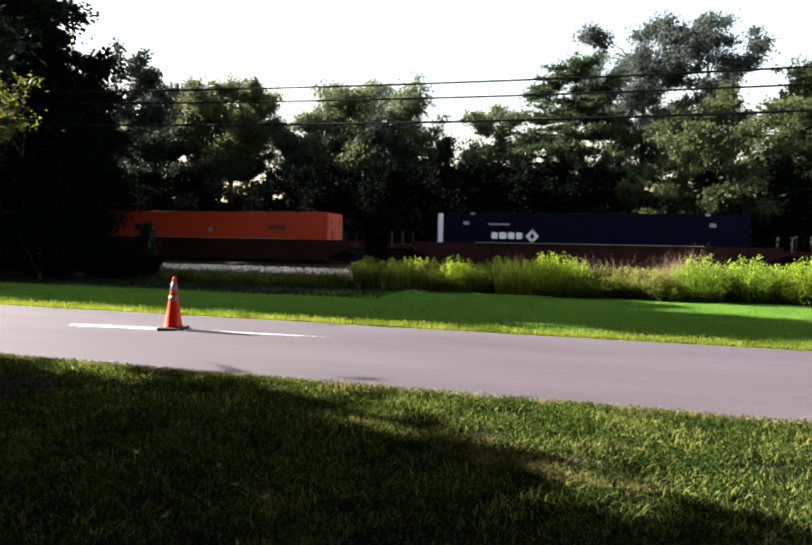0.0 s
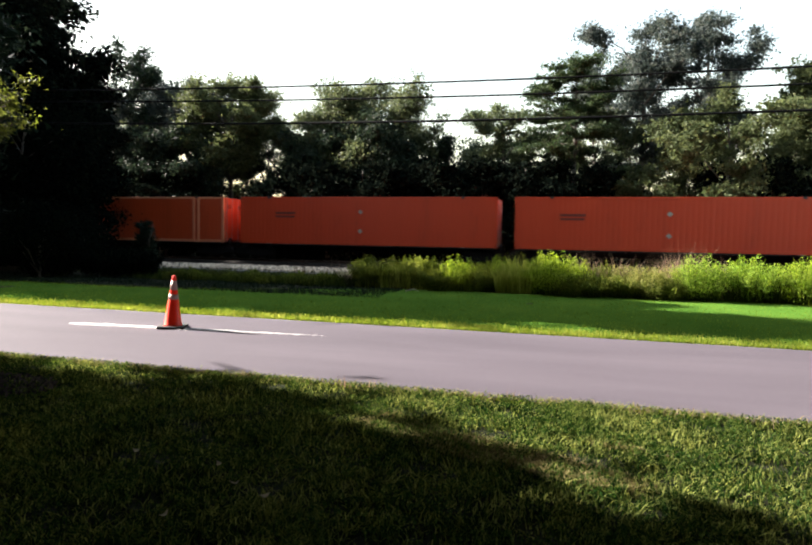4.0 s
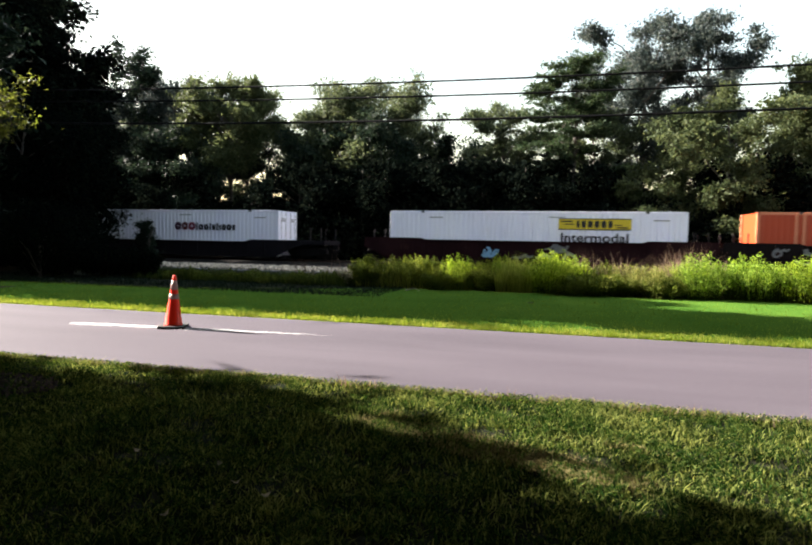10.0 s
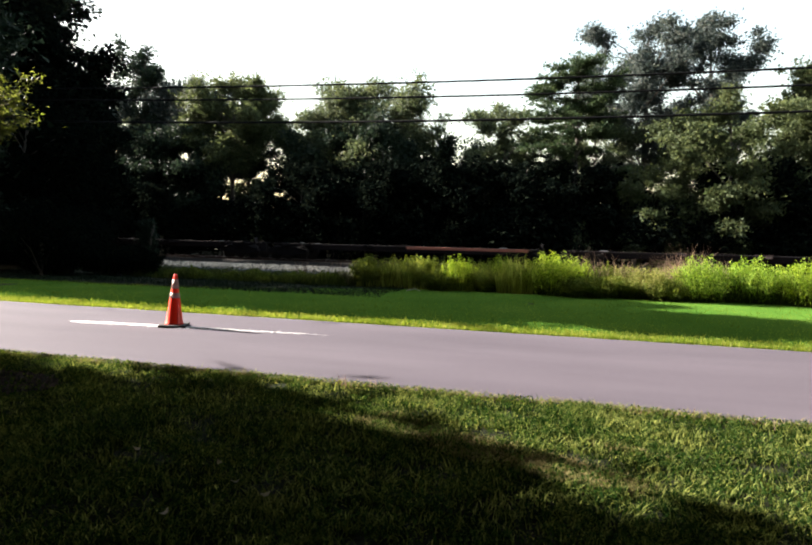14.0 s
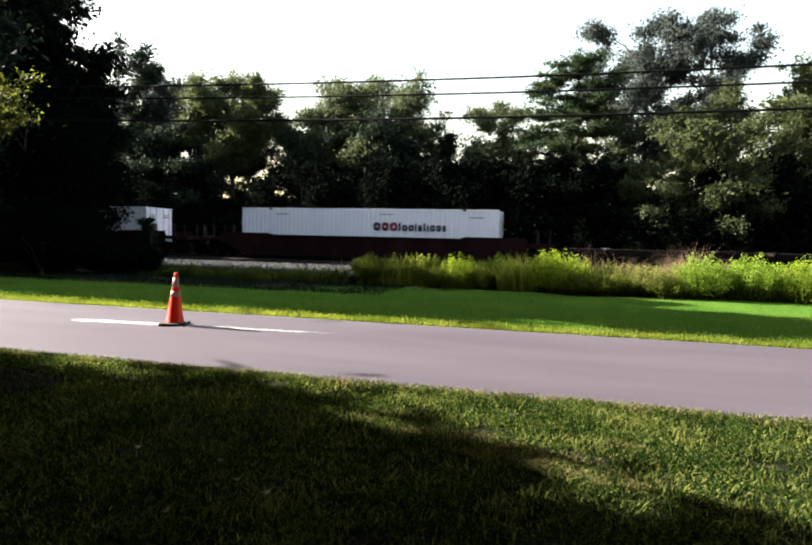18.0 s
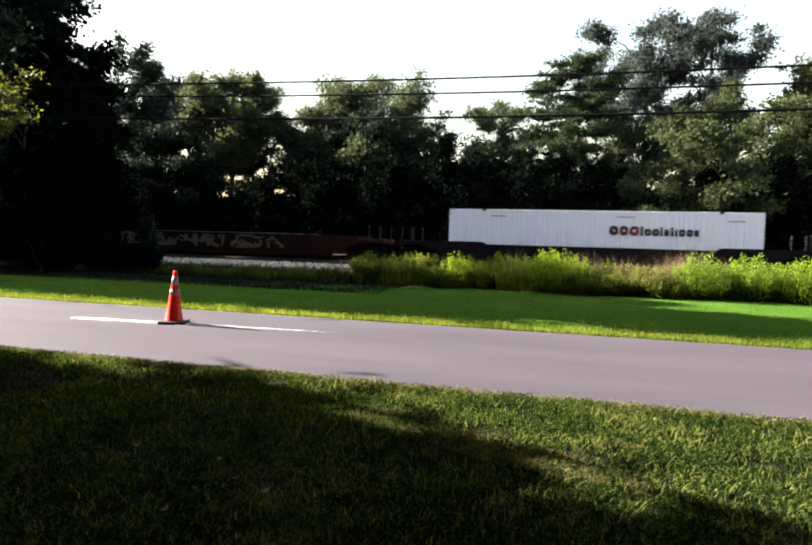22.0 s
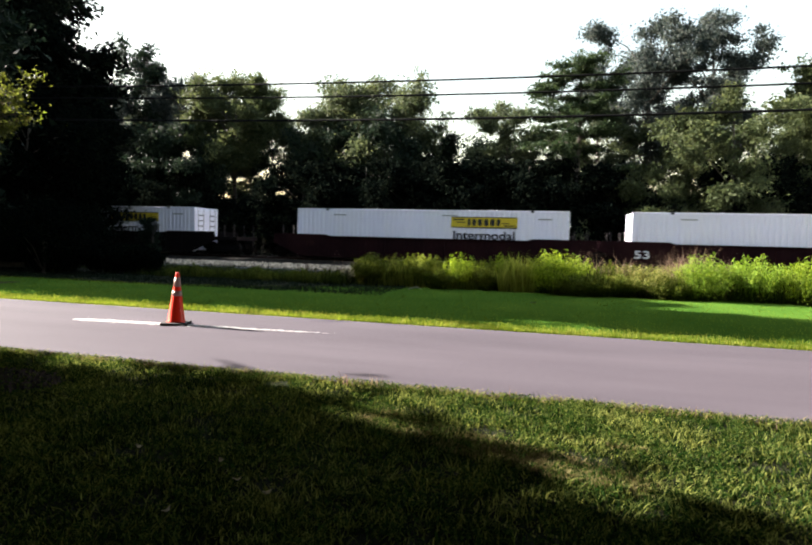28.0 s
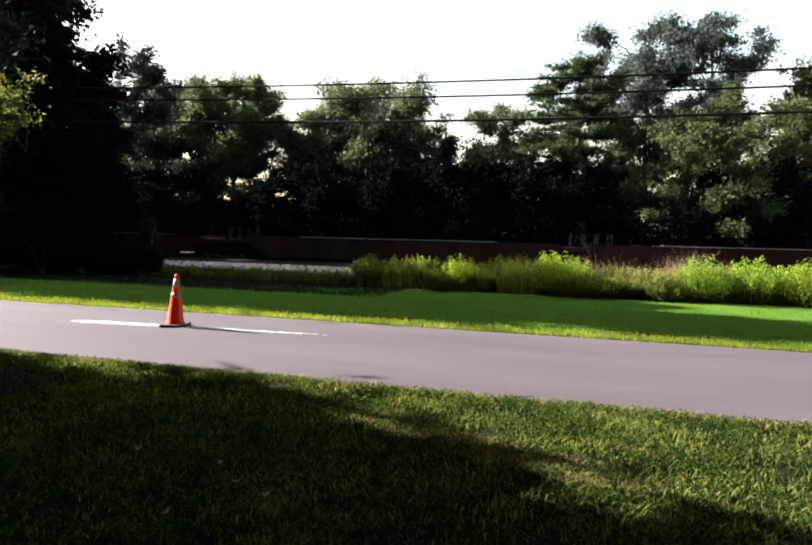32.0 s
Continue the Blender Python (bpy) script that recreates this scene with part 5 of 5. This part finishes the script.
B5 = weed_bush(65, at(2.75, 18.3), "low olive bush with dry tips", LEAF_OLIVE, 0.7, 0.98, 80, 40)
B6 = weed_bush(66, at(-4.7, 18.6), "slim dark green weeds with lit yellowish tips", LEAF_WEEDY, 0.48, 1.1, 56, 38)
B7 = weed_bush(67, at(4.2, 18.3), "full fresh green bush at the edge of the lawn", LEAF_FRESH, 0.85, 1.38, 120, 44)
B8 = weed_bush(68, at(1.25, 17.95), "low dark green bush before the dry stalks", LEAF_WEEDY, 0.62, 0.7, 70, 40)
for src, x, y, rz in ((B6, -5.3, 18.4, 120), (B6, -5.9, 18.7, 220), (B6, -4.15, 18.3, 60), (B6, -2.1, 18.2, 10), (B6, -3.75, 18.8, 300), (B6, -6.35, 18.5, 80), (B8, -2.2, 18.7, 200), (B8, -0.95, 18.9, 30),
                      (B3, -0.75, 18.6, 80), (B1, 0.75, 18.75, 140), (B8, 1.9, 18.2, 100), (B5, 2.1, 18.7, 40), (B5, 3.35, 18.7, 190), (B8, 3.2, 17.95, 300), (B7, 5.6, 18.6, 60), (B2, 7.0, 18.4, 90),
                      (B5, 8.3, 18.5, 10), (B7, 9.6, 18.7, 200), (B1, 11.0, 18.6, 40), (B8, -3.6, 18.0, 70), (B8, 0.5, 17.8, 240), (B6, -5.0, 18.9, 20), (B3, -4.4, 18.9, 150), (B6, -2.5, 18.9, 260), (B1, -1.7, 18.9, 50), (B6, 1.5, 18.9, 30), (B6, -6.0, 18.2, 160), (B6, -3.9, 18.5, 200)):
    copy_thing(src, at(x, y, rz))
weed_bush(69, at(-6.85, 18.4), "pale dusty weed before the ballast", LEAF_PALE, 0.3, 0.62, 30, 30)
B10 = weed_bush(70, at(-8.1, 18.2), "low green weed clump with lit tips before the ballast", LEAF_WEEDY, 0.45, 0.36, 50, 34)
for x, y, rz in ((-9.0, 18.5, 30), (-10.1, 18.2, 80), (-11.2, 18.5, 140), (-12.3, 18.1, 190), (-7.4, 18.6, 240), (-13.5, 18.3, 300), (-9.6, 17.9, 20)):
    copy_thing(B10, at(x, y, rz))
B4 = weed_bush(64, at(-8.6, 18.35), "tall green weeds with yellowish tips before the ballast", LEAF_WEEDY, 0.35, 0.5, 40, 36)
for x, y, rz in ((-7.7, 18.5, 240), (-10.5, 18.6, 80), (-13.0, 18.4, 20)):
    copy_thing(B4, at(x, y, rz))


def weed_bank(name, seed, n, x0, x1, y0, y1, h, material, label, width=0.012):
    rng = np.random.default_rng(seed)
    xs = rng.uniform(x0, x1, n)
    ys = rng.uniform(y0, y1, n)
    patch = np.array([0.65 + 0.7 * noise.noise((a * 0.9, b * 0.9, seed)) for a, b in zip(xs, ys)])
    pts = np.stack([xs, ys, np.full(n, -0.03)], 1)
    v, f = blades(rng, pts, h * np.clip(patch, 0.25, 1.4), width, 0.45)
    return stuff(name, v, f, material, label, "weeds")


weed_bank("weeds", 71, 6000, -15.5, -6.6, 17.7, 19.5, 0.42, WEED, "low green weeds in front of the ballast")
# Dark tree-leaf colour puts the trees' shade into this grass.
weed_bank("weeds", 80, 14000, -22, -4.6, 14.7, 18.2, 0.11, LEAF_DARK, "long grass between the lawn and the weeds, shade in its colour")
weed_bank("weeds", 72, 9000, -6.4, 13, 18.2, 19.8, 0.8, WEED, "tall green weeds at the edge of the lawn")
weed_bank("tall_weeds", 78, 1500, -6.4, -2.4, 18.0, 18.9, 0.95, LEAF_YELLOW, "upright yellow-green weeds at the edge of the lawn", 0.009)
weed_bank("tall_weeds", 79, 420, -1.7, -0.6, 18.0, 18.6, 1.05, LEAF_YELLOW, "upright yellow-green weeds among the bushes", 0.009)
weed_bank("weeds", 76, 3000, -20, -6.4, 20, 25, 0.13, WEED, "low green weeds between the lawn and the ballast")
weed_bank("weeds", 73, 9000, -6.4, 14, 19.6, 25.5, 0.85, WEED, "green weeds between the lawn and the ballast")
weed_bank("dry_stalks", 74, 3000, 0.7, 5.4, 18.6, 20.4, 1.42, STRAW, "dry brownish seed stalks above the bushes", 0.007)
weed_bank("dry_stalks", 75, 260, -9.5, -5.5, 19.5, 21, 0.95, STRAW, "thin dry stalks against the ballast", 0.008)

# ---- grass ----
rng = np.random.default_rng(81)
n = 175000
xs, ys = rng.uniform(-7.6, 4.2, n), rng.uniform(1.2, 5.62, n)
keep = (xs > -1.35 * ys - 0.6) & (xs < 0.62 * ys + 0.8)
xs, ys = xs[keep], ys[keep]
thin = np.array([noise.noise((a * 1.3, b * 1.3, 3)) + 0.7 * noise.noise((a * 6.5, b * 6.5, 8)) for a, b in zip(xs, ys)])
bare = ((xs + 0.45) / 1.0) ** 2 + ((ys - 4.15 + 0.33 * (xs + 0.45)) / 0.24) ** 2 < 1
hollow = np.array([noise.noise((a * 0.9 + 5, b * 2.3, 21)) + 0.4 * noise.noise((a * 3.1, b * 5.0, 4)) for a, b in zip(xs, ys)])
keep = ~((bare & (rng.uniform(size=len(xs)) < 0.55)) | ((hollow < -0.24) & (rng.uniform(size=len(xs)) < 0.72)))
xs, ys, thin = xs[keep], ys[keep], thin[keep]
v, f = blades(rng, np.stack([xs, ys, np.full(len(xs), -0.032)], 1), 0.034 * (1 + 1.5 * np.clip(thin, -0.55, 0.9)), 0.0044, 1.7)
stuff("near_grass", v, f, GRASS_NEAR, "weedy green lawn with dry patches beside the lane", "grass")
k = 2600
cx, cy = rng.uniform(-7.6, 4.2, k), rng.uniform(1.2, 5.6, k)
keep = (cx > -1.35 * cy - 0.6) & (cx < 0.62 * cy + 0.8)
cx, cy = np.repeat(cx[keep], 46), np.repeat(cy[keep], 46)
rad = np.repeat(rng.uniform(0.02, 0.075, keep.sum()), 46)
tall = np.repeat(rng.uniform(0.028, 0.066, keep.sum()), 46)
xs, ys = cx + rng.normal(size=len(cx)) * rad * 1.5, np.minimum(cy + rng.normal(size=len(cx)) * rad, 5.66)
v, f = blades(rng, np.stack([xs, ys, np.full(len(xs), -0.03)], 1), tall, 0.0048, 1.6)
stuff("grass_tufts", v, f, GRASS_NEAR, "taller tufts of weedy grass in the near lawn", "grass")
n = 130000
xs, ys = rng.uniform(-7.6, 4.2, n), rng.uniform(1.2, 5.62, n)
keep = (xs > -1.35 * ys - 0.6) & (xs < 0.62 * ys + 0.8)
xs, ys = xs[keep], ys[keep]
keep = np.array([noise.noise((a * 2.2, b * 2.2, 13)) + 0.5 * noise.noise((a * 7, b * 7, 1)) for a, b in zip(xs, ys)]) > -0.05
xs, ys = xs[keep], ys[keep]
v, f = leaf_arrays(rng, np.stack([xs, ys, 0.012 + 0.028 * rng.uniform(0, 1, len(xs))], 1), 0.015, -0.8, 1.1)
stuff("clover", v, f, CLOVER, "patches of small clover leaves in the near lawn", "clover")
n = 26000
xs, ys = rng.uniform(-19, 9, n), 9.86 + rng.uniform(0, 1, n) ** 1.7 * 7.8
ys = np.minimum(ys, np.array([lawn_end(x) for x in xs]) + rng.uniform(-0.5, 0.25, n))
v, f = blades(rng, np.stack([xs, ys, np.full(n, -0.025)], 1), 0.034, 0.007, 0.8)
stuff("far_grass", v, f, GRASS_FAR, "short mown grass of the lawn beyond the lane", "grass")
n = 29000
xs, ys = rng.uniform(-19, 9, n), 9.84 + np.abs(rng.normal(size=n)) * 0.36
v, f = blades(rng, np.stack([xs, ys, np.full(n, -0.02)], 1), 0.066, 0.006, 0.7)
stuff("verge_grass", v, f, VERGE, "longer grass fringe along the asphalt edge", "grass")

# loose stones on the railway bed
n = 7000
cs = np.stack([rng.uniform(-29, -3, n), 25.2 + 3.3 * rng.uniform(0, 1, n) ** 1.2, np.zeros(n)], 1)
cs[:, 2] = 0.0 + np.interp(cs[:, 1], (25.6, 28.0, 31.2, 32.3), (0.0, 0.02, 0.06, 0.13)) + 0.015
sz = rng.uniform(0.035, 0.14, n)
octa = np.array(((1, 0, 0), (0, 1, 0), (-1, 0, 0), (0, -1, 0), (0, 0, 0.8), (0, 0, -0.8)))
v = cs[:, None, :] + octa[None] * sz[:, None, None] * rng.uniform(0.6, 1.2, (n, 6, 1))
f = np.concatenate([np.arange(n)[:, None] * 6 + np.array(t) for t in ((0, 1, 4), (1, 2, 4), (2, 3, 4), (3, 0, 4), (1, 0, 5), (2, 1, 5), (3, 2, 5), (0, 3, 5))])
stuff("ballast_stones", v.reshape(-1, 3), f, STONE, "loose grey ballast stones beside the track", "stones")

# dry straw on the worn patch
n = 5200
an, rr = rng.uniform(0, 6.28, n), rng.uniform(0, 1, n) ** 0.5
xs, ys = -0.45 + 1.15 * rr * np.cos(an), 4.15 + 0.24 * rr * np.sin(an) - 0.38 * rr * np.cos(an)
k = 900
for px, py, a, b in ((0.0, 3.95, 0.3, 0.1), (-1.25, 4.72, 0.22, 0.08), (0.62, 4.45, 0.25, 0.06), (0.25, 3.75, 0.35, 0.08), (-0.9, 4.45, 0.3, 0.07)):
    an, rr = rng.uniform(0, 6.28, k), rng.normal(size=k) * 0.5
    xs, ys = np.append(xs, px + a * rr * np.cos(an)), np.append(ys, py + b * rr * np.sin(an) - 0.3 * a * rr * np.cos(an))
v, f = blades(rng, np.stack([xs, ys, np.full(len(xs), -0.03)], 1), 0.04, 0.004, 1.6)
stuff("dry_grass", v, f, DRY_GRASS, "dry straw-coloured grass on a worn patch", "grass")

n = 60000
xs, ys = rng.uniform(-15, 11, n), rng.uniform(-8, 5.6, n)
keep = ~((xs > -1.35 * ys - 0.6) & (xs < 0.62 * ys + 0.8) & (ys > 1.2))
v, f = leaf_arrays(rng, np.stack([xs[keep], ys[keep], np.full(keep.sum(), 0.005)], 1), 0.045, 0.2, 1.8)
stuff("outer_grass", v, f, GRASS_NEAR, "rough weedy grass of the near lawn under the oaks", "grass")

# ragged fringe of pale and green blades over the near edge of the asphalt
for mt, n, tone in ((DRY_GRASS, 5200, "dry straw-coloured"), (VERGE, 4200, "green")):
    xs = rng.uniform(-8, 4.2, n)
    ys = 5.57 + rng.normal(size=n) * 0.045 + np.array([edge_wave(x, 1) for x in xs])
    v, f = blades(rng, np.stack([xs, ys, np.full(n, -0.02)], 1), 0.045, 0.0045, 1.5)
    stuff("edge_grass", v, f, mt, "ragged " + tone + " grass over the asphalt edge", "grass")

# pale seed stalks along the near edge of the asphalt
cx = np.concatenate([np.full(k, x) for x, k in ((-2.05, 9), (-1.8, 7), (0.74, 5), (1.78, 4), (-3.2, 4), (-0.4, 4), (1.2, 4))])
xs, ys = cx + rng.normal(size=len(cx)) * 0.07, np.where(cx > 1.5, 5.42, 5.5) + rng.normal(size=len(cx)) * 0.05
v, f = blades(rng, np.stack([xs, ys, np.full(len(xs), -0.03)], 1), 0.15, 0.0035, 0.4)
stuff("seed_stalks", v, f, STRAW, "thin pale seed stalks at the asphalt edge", "grass")

# old leaf litter in the shade
n = 900
an, rr = rng.uniform(0, 6.28, n), rng.uniform(0, 1, n) ** 0.5
v, f = leaf_arrays(rng, np.stack([-5.35 + 0.75 * rr * np.cos(an), 4.35 + 0.42 * rr * np.sin(an), 0.02 + 0.02 * rng.uniform(0, 1, n)], 1), 0.035, -0.8, 1.1)
stuff("leaf_litter", v, f, LITTER, "dark brownish leaf litter in the shaded lawn", "leaf litter")

# fallen leaves and a broken branch
for x, y in ((-2.71, 3.26), (-1.94, 2.53), (-1.8, 2.99), (-1.54, 2.89), (-2.05, 3.22)):
    bm = bmesh.new()
    vs = [bm.verts.new((0.024 * math.cos(k * 1.05) * (1.3 if k % 3 == 0 else 0.8), 0.018 * math.sin(k * 1.05), 0.012 * math.cos(k * 2.1))) for k in range(6)]
    bm.faces.new(vs)
    bmesh.ops.solidify(bm, geom=bm.faces[:], thickness=0.003)
    o = part("fallen_leaf", bm, DRY_LEAF, None)
    o.matrix_world = pose(x, y, 0.045, R.uniform(-15, 15), R.uniform(-15, 15), R.uniform(0, 360))
    tagged(o, "pale dry leaf lying in the grass", "leaf", "fallen leaves")
bm = bmesh.new()
add_tube(bm, (0, 0, 0.03), (0.25, 0.05, 0.1), 0.02, 0.016, 7)
add_tube(bm, (0.25, 0.05, 0.1), (0.45, -0.04, 0.04), 0.016, 0.008, 7)
br = part("broken_branch", bm, DEADWOOD, None)
br.matrix_world = pose(-4.35, 16.95, -0.02)
tagged(br, "bleached broken branch lying at the lawn's edge", "branch")


# ---- what moves ----
def motions():
    """The whole train rolls along the track at about 27 m/s."""
    roll = ROLL
    for ob, c, lift in TRAIN:
        walk(ob, [(t, pose(c + s, TRACK_Y, RAIL_Z + lift)) for t, s in roll])


ROLL = ((0.0, -427.25), (1.0, -400.8), (2.0, -373.52), (3.0, -346.78), (3.5, -334.2), (5.5, -280.49), (6.0, -267.14), (7.0, -240.45), (8.0, -213.55), (9.0, -187.12), (10.0, -160.42), (11.0, -133.79),
        (12.0, -106.92), (13.0, -80.2), (14.0, -53.47), (16.0, 0.0), (17.0, 27.0), (18.0, 53.38), (19.0, 80.0), (20.0, 106.85), (21.0, 133.72), (22.0, 160.64), (23.0, 187.21), (24.0, 214.14), (25.0, 240.95),
        (26.5, 280.9), (28.0, 321.06), (29.0, 348.04), (30.0, 375.1), (31.0, 401.71), (32.0, 428.54))
motions()
